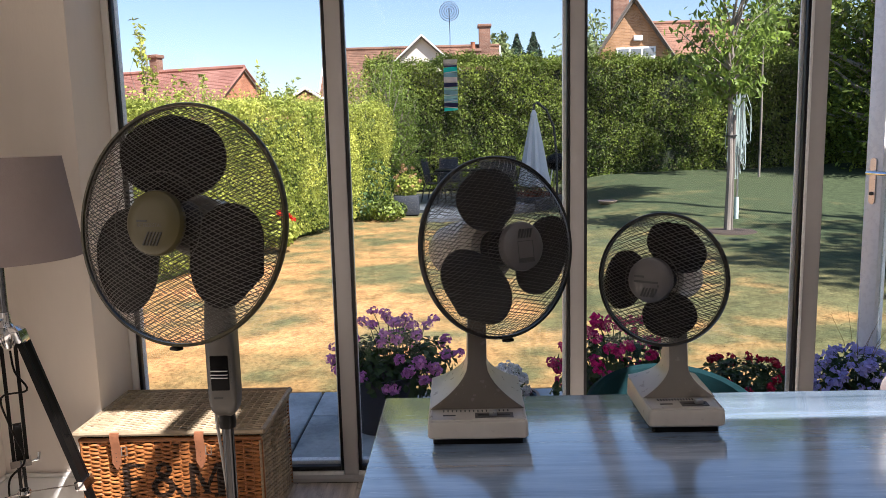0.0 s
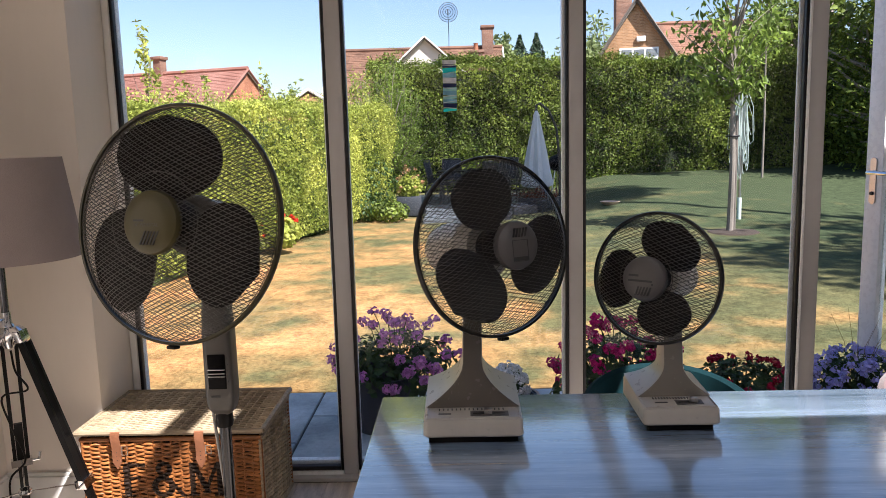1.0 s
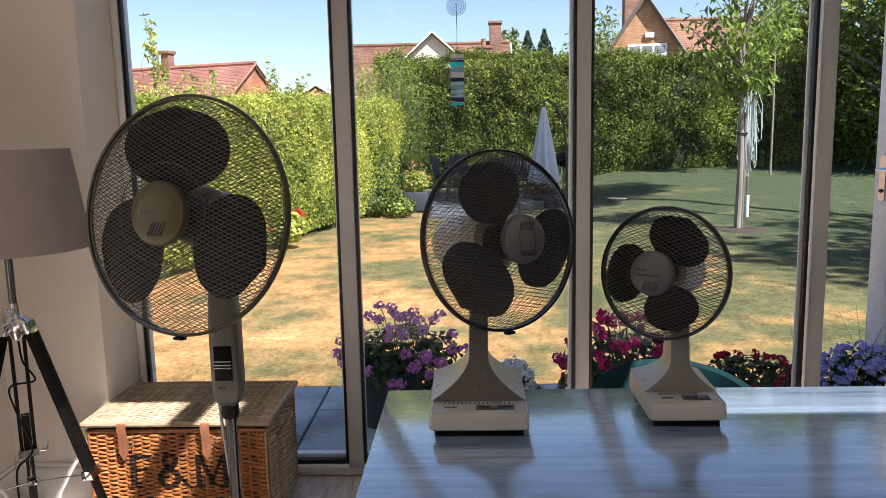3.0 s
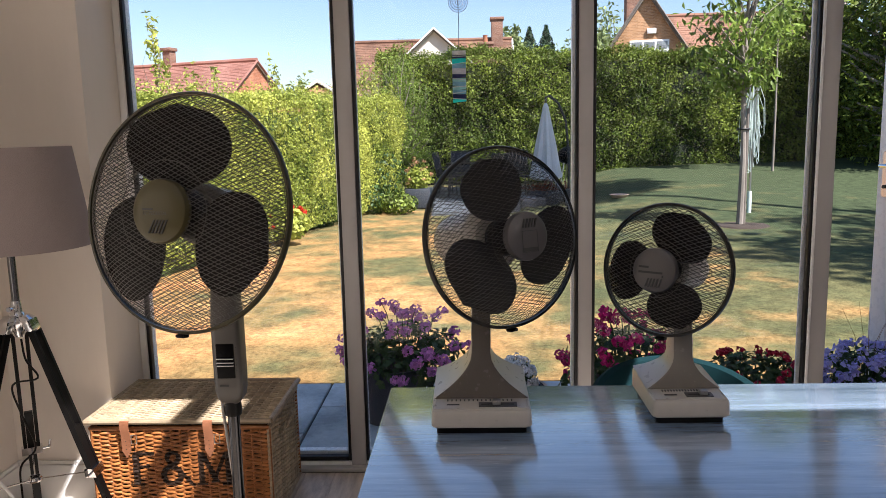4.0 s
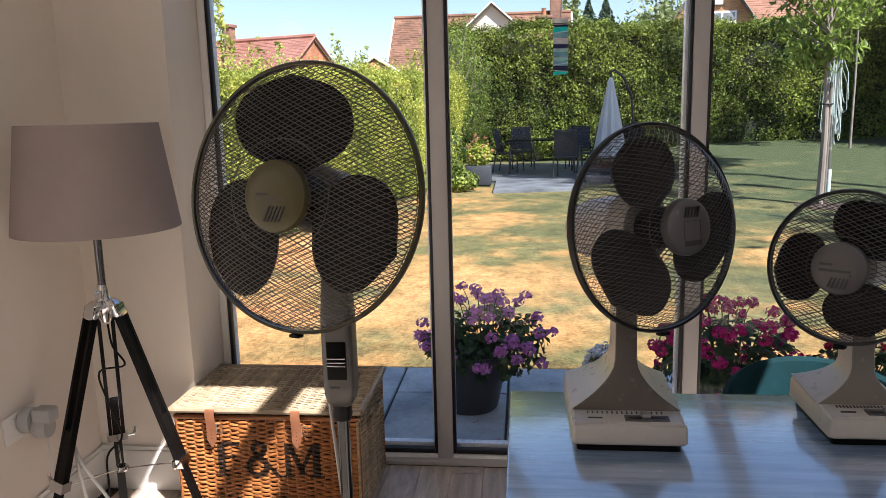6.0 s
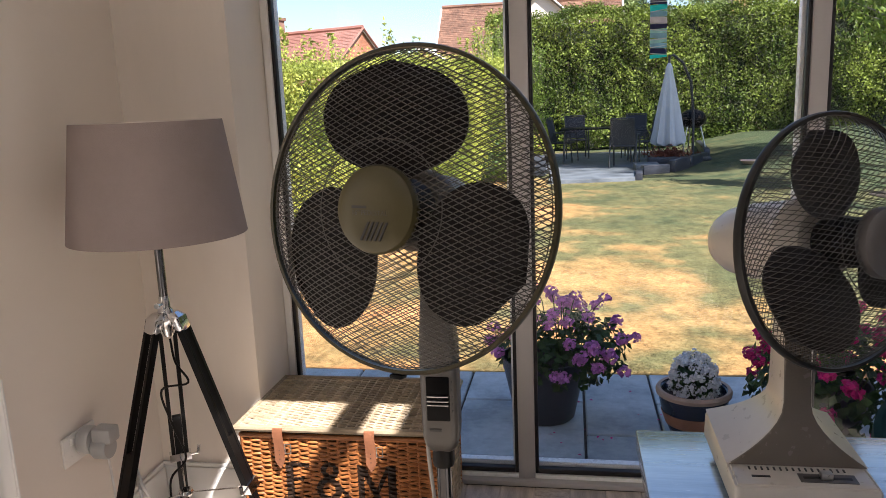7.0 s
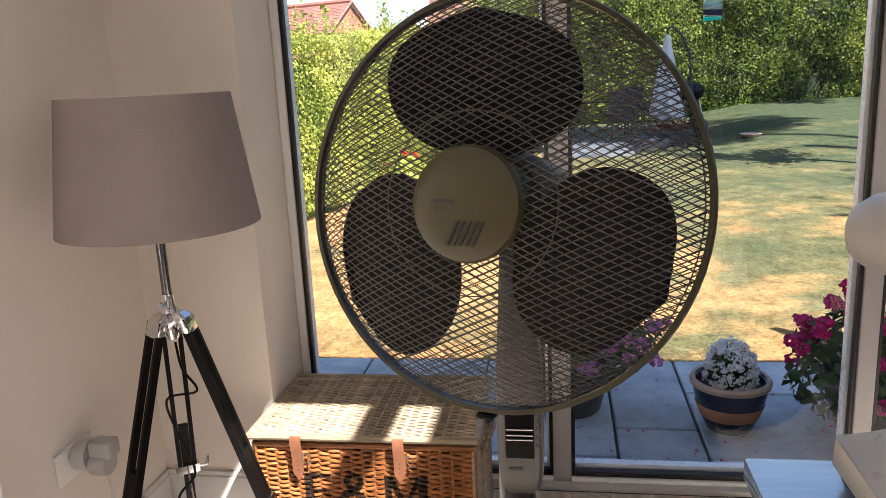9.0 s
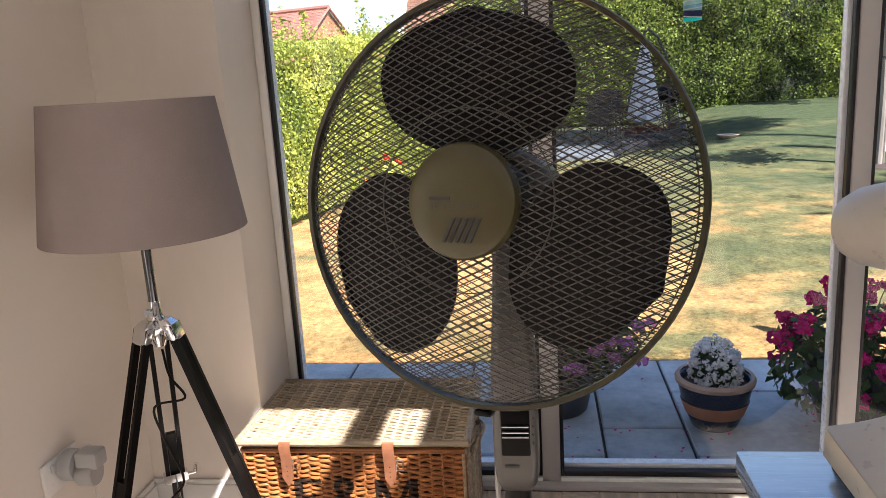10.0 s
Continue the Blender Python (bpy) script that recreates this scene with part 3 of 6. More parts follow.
def fan_head(root, at, turn, tilt, R, D, cap_r, cap_mat, rim_mat, motor_mat, blade_angles, motor_len, wire=0.0008, spread=0.0094, angle=28.0, spin=0.0, body=1.0, blade="blade"):
    m = pose(*at, 0, 0, turn) @ pose(0, 0, 0, 90 + tilt, 0, 0)
    # rim band
    w, t = 0.0070, 0.0032
    prof = [(R - t, -w), (R + t * 0.5, -w), (R + t, -w * 0.5), (R + t, w * 0.5), (R + t * 0.5, w), (R - t, w), (R - t * 0.6, 0), (R - t, -w)]
    rim = part("guard_rim", lathe(bm_new(), prof, 72), rim_mat, root, "moulded plastic rim that clamps the two guards", m)
    bm = bm_new()
    box(bm, -0.010, 0.010, -R - 0.010, -R - 0.003, -0.009, 0.009, bevel=0.003)
    part("clip", bm, M["black"], rim, "small dark rim clip")
    tagged(part("front_guard", guard_wires(bm_new(), R - 0.004, D, 4.4, cap_r, spread, angle, wire), M["wire"], root, "diamond-mesh wire front guard", m @ pose(0, 0, 0, 0, 0, spin)), kind="stuff")
    tagged(part("rear_guard", guard_wires(bm_new(), R - 0.004, -0.055, 2.4, cap_r, spread * 1.15, angle, wire), M["wire"], root, "diamond-mesh wire rear guard", m @ pose(0, 0, 0, 0, 0, spin)), kind="stuff")
    bm = bm_new()
    for rr in (0.42, 0.985):
        zz = D * (1 - rr ** 4.4) - 0.001
        tube(bm, [(rr * (R - 0.004) * math.cos(k * math.tau / 56), rr * (R - 0.004) * math.sin(k * math.tau / 56), zz) for k in range(56)], wire * 1.1, 5, close=True)
    part("guard_ring", bm, M["wire"], root, "", m)
    # hub cap with slanting slots
    cap = part("hub_cap", lathe(bm_new(), [(0, D + 0.016), (cap_r * 0.55, D + 0.0155), (cap_r * 0.85, D + 0.013), (cap_r * 0.96, D + 0.009), (cap_r, D + 0.002), (cap_r * 0.99, D - 0.006), (0, D - 0.006)], 56), cap_mat, root, "round plastic hub badge", m)
    # blades and spinner
    spinner = part("spinner", lathe(bm_new(), [(0, D - 0.012), (0.02, D - 0.014), (R * 0.19, D * 0.55), (R * 0.21, 0.0), (R * 0.2, -0.015), (0, -0.015)], 28), M["blade"], root, "dark moulded blade hub", m)
    me = blade_mesh(R, M[blade])
    for a in blade_angles:
        part_me("blade", me, root, m @ pose(0, 0, 0.010, 0, 0, a))
    # motor housing
    L = motor_len
    part("motor_housing", lathe(bm_new(), [(0, -0.02), (body * R * 0.30, -0.02), (body * R * 0.36, -0.035), (body * R * 0.37, -0.058), (body * R * 0.36, -0.06), (body * R * 0.35, -0.07), (body * R * 0.335, -0.07 - L * 0.5), (body * R * 0.30, -0.07 - L * 0.8), (body * R * 0.24, -0.07 - L * 0.95), (body * R * 0.12, -0.07 - L), (0, -0.07 - L)], 40), motor_mat, root, "tapered plastic motor housing", m)
    return m, cap


def cap_slots(cap, D, x0, y0, n, pitch, h, w, slant):
    for k in range(n):
        bm = bm_new()
        o = [(x0 + k * pitch, y0), (x0 + k * pitch + w, y0), (x0 + k * pitch + w + slant, y0 + h), (x0 + k * pitch + slant, y0 + h)]
        part("slot", prism(bm, o, D + 0.0125, D + 0.0171), M["ink"], cap)


def bar(parent, x0, x1, y0, y1, z, material="ink", name="print_bar"):
    return part(name, box(bm_new(), x0, x1, y0, y1, z, z + 0.0006), M[material], parent)


def writing(text, parent, x, y, z, size, material, squeeze=1.0):
    cu = bpy.data.curves.new("writing", "FONT")
    cu.body, cu.size, cu.extrude = text, size, 0.0002
    cu.materials.append(material)
    ob = new("writing", cu)
    ob.parent = parent
    ob.matrix_basis = Matrix.Translation((x, y, z)) @ Matrix.Diagonal((squeeze, 1, 1, 1))
    return ob


def pedestal_fan():
    f = thing("pedestal_fan", (-0.44, 1.535, 0), "tall taupe pedestal fan with dull gold hub and black blades", "fan")
    part("base", lathe(bm_new(), [(0, 0), (0.19, 0), (0.195, 0.006), (0.185, 0.018), (0.06, 0.034), (0.03, 0.05), (0, 0.05)], 48), M["ped"], f, "round weighted floor base")
    part("outer_pole", tube(bm_new(), [(0, 0, 0.03), (0, 0, 0.52)], 0.0155, 20), M["black"], f, "black lower pole")
    part("inner_pole", tube(bm_new(), [(0, 0, 0.50), (0, 0, 0.80)], 0.0125, 20), M["black_chrome"], f, "glossy black upper pole")
    bm = bm_new()
    lathe(bm, [(0, 0.745), (0.017, 0.745), (0.019, 0.755), (0.0165, 0.785), (0, 0.785)], 20)
    part("collar", bm, M["black"], f)
    # control box with rounded foot
    bm = bm_new()
    secs = []
    for z, hx, hy in ((0.772, 0.012, 0.012), (0.777, 0.020, 0.018), (0.787, 0.0265, 0.024), (0.803, 0.0295, 0.027), (0.83, 0.0305, 0.028), (0.955, 0.030, 0.029), (0.975, 0.028, 0.030), (1.03, 0.0245, 0.028), (1.09, 0.0215, 0.025), (1.15, 0.02, 0.024)):
        secs.append(rounded(hx, hy, min(hx, hy) * 0.45, z, 0, 0.0))
    loft(bm, secs)
    b = part("control_box", bm, M["ped"], f, "taupe control column with dark switch panel")
    p = part("switch_panel", box(bm_new(), -0.019, 0.019, -0.0305, -0.026, 0.834, 0.909, bevel=0.002), M["dark_panel"], b)
    for z in (0.8625, 0.869, 0.877):
        part("switch", box(bm_new(), -0.0175, 0.0175, -0.034, -0.030, z - 0.0009, z + 0.0009, bevel=0.0004), M["steel"], b, "pale line between the push buttons")
    for z in (0.85, 0.862, 0.874, 0.886, 0.9):
        part("mark", box(bm_new(), 0.0225, 0.0245, -0.0292, -0.0282, z, z + 0.003), M["ink"], b)
    part("print_bar", box(bm_new(), -0.015, 0.004, -0.0290, -0.0280, 0.816, 0.820), M["ink"], b)
    m, cap = fan_head(f, (-0.014, -0.15, 1.195), -17.5, -9.0, 0.2225, 0.064, 0.0585, M["olive"], M["rim"], M["ped"], (94, -27, 213), 0.10, wire=0.0007, spread=0.0070, angle=25.5, body=0.72)
    D = 0.064
    cap_slots(cap, D, -0.016, -0.040, 5, 0.0068, 0.024, 0.0032, 0.011)
    bar(cap, -0.030, -0.008, 0.001, 0.0045, D + 0.0158)
    writing('16" PEDESTAL', cap, -0.030, -0.0075, D + 0.0159, 0.0088, M["ped"])
    bm = bm_new()
    tube(bm, [(0.0, 0.03, 1.12), (0.0, 0.0, 1.17), (0.005, -0.05, 1.19)], 0.024, 16)
    part("tilt_joint", bm, M["ped"], f)
    bm = bm_new()
    tube(bm, curved([(-0.022, 0.012, 0.86), (-0.03, 0.02, 0.77), (-0.022, 0.02, 0.66), (-0.012, 0.022, 0.5), (-0.02, 0.026, 0.3), (-0.03, 0.06, 0.06), (-0.08, 0.16, 0.012), (-0.2, 0.25, 0.008)]), 0.0036, 8)
    part("power_cord", bm, M["greycable"], f)
    return f


def desk_fan(name, at, label, W, Lb, H, R, D, head_at, turn, cap_r, angles, motor_len, neck_x, neck_y, spin, group, neck="neck", blade="blade"):
    """A table fan on a low wedge base with a flared neck."""
    f = thing(name, at, label, "fan", group)
    hx = W / 2
    bm = bm_new()
    loft(bm, [rounded(hx - 0.010, Lb / 2 - 0.010, 0.008, z, 0, Lb / 2) for z in (0.0, 0.014)])
    part("foot", bm, M["black"], f, "black foot under the base")
    # wedge body: front lower than back
    bm = bm_new()
    secs = []
    for z, ins in ((0.0135, 0.003), (0.017, 0.0), (0.042, 0.001), (0.0465, 0.003), (0.0485, 0.008)):
        ring = rounded(hx - ins, Lb / 2 - ins, 0.010, z, 0, Lb / 2)
        if z > 0.03:
            ring = [(x, y, zz + 0.010 * min(1, y / Lb)) for x, y, zz in ring]
        secs.append(ring)
    loft(bm, secs)
    b = part("base", bm, M["cream"], f, "aged cream plastic base")
    tilt = pose(0, 0, 0.0487, math.degrees(math.atan(0.010 / Lb)), 0, 0)
    part("slider_plate", box(bm_new(), -0.005, hx - 0.028, 0.020, 0.042, -0.001, 0.0012, m=tilt), M["grey_pl"], b)
    part("slider_slot", box(bm_new(), 0.0, hx - 0.034, 0.028, 0.033, 0.0012, 0.0018, m=tilt), M["ink"], b)
    part("slider_knob", box(bm_new(), 0.022, 0.038, 0.024, 0.037, 0.001, 0.011, bevel=0.002, m=tilt), M["steel"], b, "metal speed slider")
    for k in range(16):
        part("vent_slit", box(bm_new(), -hx + 0.03 + k * (W - 0.06) / 16, -hx + 0.0325 + k * (W - 0.06) / 16, 0.050, 0.058, -0.0012, 0.0008, m=tilt), M["ink"], b)
    bar_m = part("print_bar", box(bm_new(), -hx + 0.03, -hx + 0.055, 0.030, 0.034, -0.001, 0.0008, m=tilt), M["ink"], b)
    lip = [(-hx + 0.007, 0.060), (-hx + 0.007, 0.009), (hx - 0.007, 0.009), (hx - 0.007, 0.060)]
    part("panel_lip", tube(bm_new(), [tuple(tilt @ Vector((x, y, 0.0))) for x, y in lip], 0.0017, 6), M["cream"], b)
    # saddle neck: flat front, flanks that sweep out to the edges of the base
    bm = bm_new()
    secs = []
    z_top = head_at[2] - 0.015
    for k in range(23):
        u = (k / 22) ** 2
        z = 0.0495 + (z_top - 0.0495) * u
        flare = max(0.0, 1 - u / 0.29) ** 1.75
        wx = 0.0185 + (hx - 0.0205) * flare + 0.002 * (1 - u) * (1 - flare)
        y0 = 0.062 + (neck_y - 0.030 - 0.062) * min(1.0, u * 1.3)
        y1 = Lb - 0.004 + (neck_y + 0.034 - Lb) * (1 - flare ** 0.7)
        cx = neck_x * min(1, u * 1.6)
        lean = 0.010 * flare
        secs.append([(x, y, zz + lean * (y / Lb)) for x, y, zz in rounded(wx, (y1 - y0) / 2, 0.0042, z, cx, (y0 + y1) / 2)])
    loft(bm, secs)
    bm.normal_update()
    # faces turned towards -y take the second, darker neck colour
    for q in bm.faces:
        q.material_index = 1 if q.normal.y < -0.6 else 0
    part("neck", bm, M["cream"], f, "moulded saddle neck with cream flanks and darker taupe front").data.materials.append(M[neck])
    m, cap = fan_head(f, head_at, turn, -8.0, R, D, cap_r, M["grey_pl"], M["rimdark"], M["cream"], angles, motor_len, wire=0.0006, spread=0.0068, angle=25.5, spin=spin, blade=blade)
    return f, cap, D


pedestal_fan()
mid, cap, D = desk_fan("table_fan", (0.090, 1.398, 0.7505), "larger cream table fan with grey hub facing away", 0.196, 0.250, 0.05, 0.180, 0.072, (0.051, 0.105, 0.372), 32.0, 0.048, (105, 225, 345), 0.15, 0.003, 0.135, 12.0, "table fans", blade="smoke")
cap_slots(cap, D, -0.017, 0.016, 5, 0.0068, 0.017, 0.0032, 0.006)
for a in ((-0.018, 0.018, 0.0095, 0.0105), (-0.018, 0.018, -0.031, -0.030), (-0.018, -0.017, -0.031, 0.010), (0.017, 0.018, -0.031, 0.010), (-0.017, 0.017, -0.0295, -0.022)):
    bar(cap, *a, D + 0.0157)
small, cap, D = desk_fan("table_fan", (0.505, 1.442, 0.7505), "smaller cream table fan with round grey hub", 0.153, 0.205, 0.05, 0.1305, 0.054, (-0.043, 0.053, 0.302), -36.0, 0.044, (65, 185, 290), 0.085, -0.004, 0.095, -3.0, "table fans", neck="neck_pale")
cap_slots(cap, D, -0.014, -0.032, 5, 0.0062, 0.017, 0.003, 0.006)
for y0, x0, x1 in ((0.004, -0.028, -0.008), (-0.006, -0.028, 0.020), (-0.012, 0.019, 0.022)):
    bar(cap, x0, x1, y0, y0 + 0.004, D + 0.0156)

# ---- dining table ----
TX0, TX1, TY0, TY1 = -0.117, 2.0, 0.74, 1.685
t = thing("dining_table", (TX0, TY0, 0), "dark blue-grey stained wooden dining table", "table")
W, L = TX1 - TX0, TY1 - TY0
part("tabletop", box(bm_new(), 0, W, 0, L, 0.715, 0.75, bevel=0.004), M["table"], t, "grained blue-grey tabletop")
bm = bm_new()
for a in ((0.09, W - 0.09, 0.08, 0.10, 0.63, 0.7145), (0.09, W - 0.09, L - 0.10, L - 0.08, 0.63, 0.7145)):
    box(bm, *a, bevel=0.003)
part("apron", bm, M["table"], t)
for x in (0.06, W - 0.13):
    for y in (0.06, L - 0.13):
        bm = bm_new()
        loft(bm, [rounded(h, h, 0.006, z, x + 0.035, y + 0.035) for z, h in ((0, 0.026), (0.3, 0.03), (0.7148, 0.035))])
        part("leg", bm, M["table"], t)


# ---- tub chairs ----
def tub_chair(at, label, material, turn=0.0):
    c = thing("dining_chair", at, label, "chair", "chairs round the table", turn)
    bm = bm_new()
    outer, inner, N = [], [], 26
    rows = []
    for k in range(N + 1):
        a = radians(-20 + 220 * k / N)
        u = math.sin(max(0.0, a)) if 0 < a < math.pi else 0.0
        top = 0.60 + 0.078 * max(0.0, math.sin(a)) ** 0.7 if math.sin(a) > 0 else 0.60 + 0.35 * math.sin(a)
        ca, sa = math.cos(a), math.sin(a)
        sec = []
        for z, rr in ((0.40, 0.235), (0.52, 0.245), (top - 0.03, 0.262), (top - 0.008, 0.258), (top, 0.243), (top - 0.008, 0.228), (top - 0.03, 0.222), (0.52, 0.205), (0.40, 0.2)):
            sec.append((rr * ca * 0.93, rr * sa * 0.9, z))
        rows.append(sec)
    loft(bm, rows)
    part("backrest", bm, material, c, "curved padded tub back")
    bm = bm_new()
    loft(bm, [[(x * s, y * s, z) for x, y, _ in rounded(0.188, 0.185, 0.11, 0, per=6)] for z, s in ((0.39, 0.94), (0.41, 1.0), (0.45, 1.0), (0.475, 0.95), (0.482, 0.8))])
    part("seat", bm, material, c, "padded seat")
    for sx in (-1, 1):
        for sy in (-1, 1):
            part("leg", tube(bm_new(), [(sx * 0.14, sy * 0.13, 0.40), (sx * 0.2, sy * 0.19, 0.0)], [0.012, 0.008], 10), M["black"], c)
    return c


tub_chair((0.625, 1.93, 0), "teal velvet tub chair pushed under the table", M["teal"])
tub_chair((1.41, 1.90, 0), "blush pink velvet tub chair at the table", M["blush"])


# ---- wicker hamper ----
def wicker_mat(name, colour, second, painted=False):
    m = mat(name, colour, 0.42, vary=0.25, scale=14, bump=0.2, bump_scale=90, second=second, piece=0.22, stretch=(1, 6, 6))
    if painted:
        nt = m.node_tree
        geo = nt.nodes.new("ShaderNodeNewGeometry")
        xyz = nt.nodes.new("ShaderNodeSeparateXYZ")
        nt.links.new(geo.outputs["Position"], xyz.inputs[0])
        wob = nt.nodes.new("ShaderNodeTexNoise")
        wob.inputs["Scale"].default_value = 60

        def calc(op, a, b=None):
            q = nt.nodes.new("ShaderNodeMath")
            q.operation = op
            for i, v in enumerate((a, b)):
                if isinstance(v, (int, float)):
                    q.inputs[i].default_value = v
                elif v is not None:
                    nt.links.new(v, q.inputs[i])
            return q.outputs[0]

        x, z = xyz.outputs["X"], calc("MULTIPLY_ADD", wob.outputs["Fac"], 0.012)
        z = calc("ADD", xyz.outputs["Z"], calc("MULTIPLY", calc("SUBTRACT", wob.outputs["Fac"], 0.5), 0.02))

        def block(cx, cz, hx, hz, skew=0.0):
            sx = calc("SUBTRACT", calc("SUBTRACT", x, cx), calc("MULTIPLY", calc("SUBTRACT", z, cz), skew))
            return calc("MULTIPLY", calc("LESS_THAN", calc("ABSOLUTE", sx), hx), calc("LESS_THAN", calc("ABSOLUTE", calc("SUBTRACT", z, cz)), hz))

        def ring(cx, cz, r0, r1):
            dx, dz = calc("SUBTRACT", x, cx), calc("SUBTRACT", z, cz)
            d = calc("SQRT", calc("ADD", calc("MULTIPLY", dx, dx), calc("MULTIPLY", dz, dz)))
            return calc("MULTIPLY", calc("GREATER_THAN", d, r0), calc("LESS_THAN", d, r1))

        total = None
        for s in (block(-1.085, 0.215, 0.012, 0.060), block(-1.055, 0.268, 0.034, 0.008), block(-1.062, 0.222, 0.022, 0.007), block(-1.085, 0.158, 0.024, 0.005),
                  ring(-0.957, 0.252, 0.012, 0.028), ring(-0.962, 0.190, 0.020, 0.040), block(-0.925, 0.195, 0.009, 0.045, -0.8),
                  block(-0.860, 0.215, 0.010, 0.060), block(-0.832, 0.218, 0.010, 0.055, -0.45), block(-0.797, 0.218, 0.007, 0.055, 0.45), block(-0.764, 0.215, 0.013, 0.060),
                  block(-0.860, 0.158, 0.020, 0.005), block(-0.764, 0.158, 0.024, 0.005)):
            total = s if total is None else calc("MAXIMUM", total, s)
        mixn = nt.nodes.new("ShaderNodeMix")
        mixn.data_type = "RGBA"
        b = nt.nodes["Principled BSDF"]
        src = b.inputs["Base Color"].links[0].from_socket
        nt.links.new(calc("MULTIPLY", total, 0.94), mixn.inputs[0])
        nt.links.new(src, mixn.inputs[6])
        mixn.inputs[7].default_value = (0.004, 0.004, 0.004, 1)
        nt.links.new(mixn.outputs[2], b.inputs["Base Color"])
    return m


def withy(length, n_stakes, phase, r, amp, sides=5, wild=0.0006):
    """One woven rod along x that passes in front of and behind the stakes."""
    bm = bm_new()
    pts = []
    steps, seed = n_stakes * 4, random.uniform(0, 9)
    for k in range(steps + 1):
        u = k / steps
        pts.append((u * length, amp * math.sin(u * n_stakes * math.pi + phase), wild * math.sin(u * 31 + seed) + wild * math.sin(u * 83 + 2 * seed)))
    return tube(bm, pts, [r * (1 + 0.16 * math.sin(k * 0.37 + seed)) for k in range(steps + 1)], sides)


def hamper():
    x0, y0, W, Dp, H = -1.235, 2.418, 0.616, 0.405, 0.372
    h = thing("wicker_hamper", (x0, y0, 0), "buff wicker hamper with tan leather straps and black painted shapes", "hamper")
    # front, back and left use the honey colour; right side, lid and handle the paler
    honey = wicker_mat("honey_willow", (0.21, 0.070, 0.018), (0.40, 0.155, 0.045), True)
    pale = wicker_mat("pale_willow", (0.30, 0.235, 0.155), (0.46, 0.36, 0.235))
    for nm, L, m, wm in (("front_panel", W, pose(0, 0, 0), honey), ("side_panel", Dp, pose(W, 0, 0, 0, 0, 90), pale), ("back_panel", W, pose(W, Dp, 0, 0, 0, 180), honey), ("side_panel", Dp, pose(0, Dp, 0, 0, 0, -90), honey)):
        ns = int(L / 0.030)
        # soil-coloured sheet behind the rods stands for shade in the weave
        p = part(nm, box(bm_new(), 0.004, L - 0.004, 0.0105, 0.0115, 0.003, H - 0.012), M["soil"], h, "woven willow panel over a dark sheet for shaded gaps", m)
        for zz in (0.006, H - 0.012):
            part("border_rod", tube(bm_new(), [(0.0, 0.001, zz), (L, 0.001, zz)], 0.0085, 8), wm, p)
        rod = mesh_of("stake", tube(bm_new(), [(0, 0.004, 0.004), (0, 0.004, H - 0.012)], 0.0046, 6), wm)
        for k in range(ns + 1):
            part_me("stake", rod, p, pose(L * k / ns, 0, 0))
        mes = [mesh_of("withy", withy(L, ns, ph, 0.0044, 0.0046, wild=0.0014), wm) for ph in (0.0, math.pi, 0.0, math.pi, 0.0, math.pi)]
        rows = 45
        for k in range(rows):
            part_me("withy", mes[k % 6], p, pose(0, 0.004, 0.018 + k * (H - 0.04) / rows))
    # lid
    bm = bm_new()
    for yy in (-0.012, Dp + 0.006):
        tube(bm, [(-0.012, yy, 0.004), (W + 0.012, yy, 0.004)], 0.010, 8)
    for xx in (-0.010, W + 0.010):
        tube(bm, [(xx, -0.012, 0.004), (xx, Dp + 0.006, 0.004)], 0.009, 8)
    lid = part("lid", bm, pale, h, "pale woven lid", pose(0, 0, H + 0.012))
    # same dark sheet below the lid rods, as shade between them
    part("lining", box(bm_new(), 0, W, 0, Dp, -0.006, -0.004), M["soil"], lid, "dark sheet for the shade under the lid weave")
    mes = []
    for ph in (0.0, math.pi, 0.0, math.pi, 0.0, math.pi):
        w = withy(W, 22, ph, 0.0046, 0.0034, wild=0.0009)
        bmesh.ops.rotate(w, verts=w.verts, cent=(0, 0, 0), matrix=Matrix.Rotation(radians(90), 3, "X"))
        mes.append(mesh_of("withy", w, pale))
    rows = 44
    for k in range(rows):
        part_me("withy", mes[k % 6], lid, pose(0, k * Dp / (rows - 1), 0.004))
    rod = mesh_of("stake", tube(bm_new(), [(0, -0.008, 0.004), (0, Dp + 0.004, 0.004)], 0.0040, 6), pale)
    for k in range(23):
        part_me("stake", rod, lid, pose(k * W / 22, 0, 0))
    # straps and buckles
    for x in (0.130, 0.415):
        bm = bm_new()
        w = 0.0155
        path = [(-0.006, H + 0.024), (-0.022, H + 0.020), (-0.026, H + 0.004), (-0.0185, H - 0.03), (-0.0175, H - 0.085)]
        secs = [[(x - w, y, z), (x + w, y, z), (x + w, y - 0.003, z + 0.001), (x - w, y - 0.003, z + 0.001)] for y, z in path]
        secs.append([(x - w * 0.15, -0.0175, H - 0.108), (x + w * 0.15, -0.0175, H - 0.108), (x + w * 0.15, -0.0205, H - 0.108), (x - w * 0.15, -0.0205, H - 0.108)])
        loft(bm, secs)
        s = part("strap", bm, M["tan"], h, "tan leather closing strap")
        bm = bm_new()
        tube(bm, [(x + 0.018, -0.018, H - 0.06), (x + 0.036, -0.018, H - 0.06), (x + 0.036, -0.018, H - 0.03), (x + 0.018, -0.018, H - 0.03)], 0.0022, 6, close=True)
        part("buckle", bm, M["steel"], h)
        for k in range(3):
            part("strap_hole", tube(bm_new(), [(x, -0.0212, H - 0.05 - k * 0.014), (x, -0.0204, H - 0.05 - k * 0.014)], 0.0018, 8), M["ink"], s)
    # twisted side handle
    bm = bm_new()
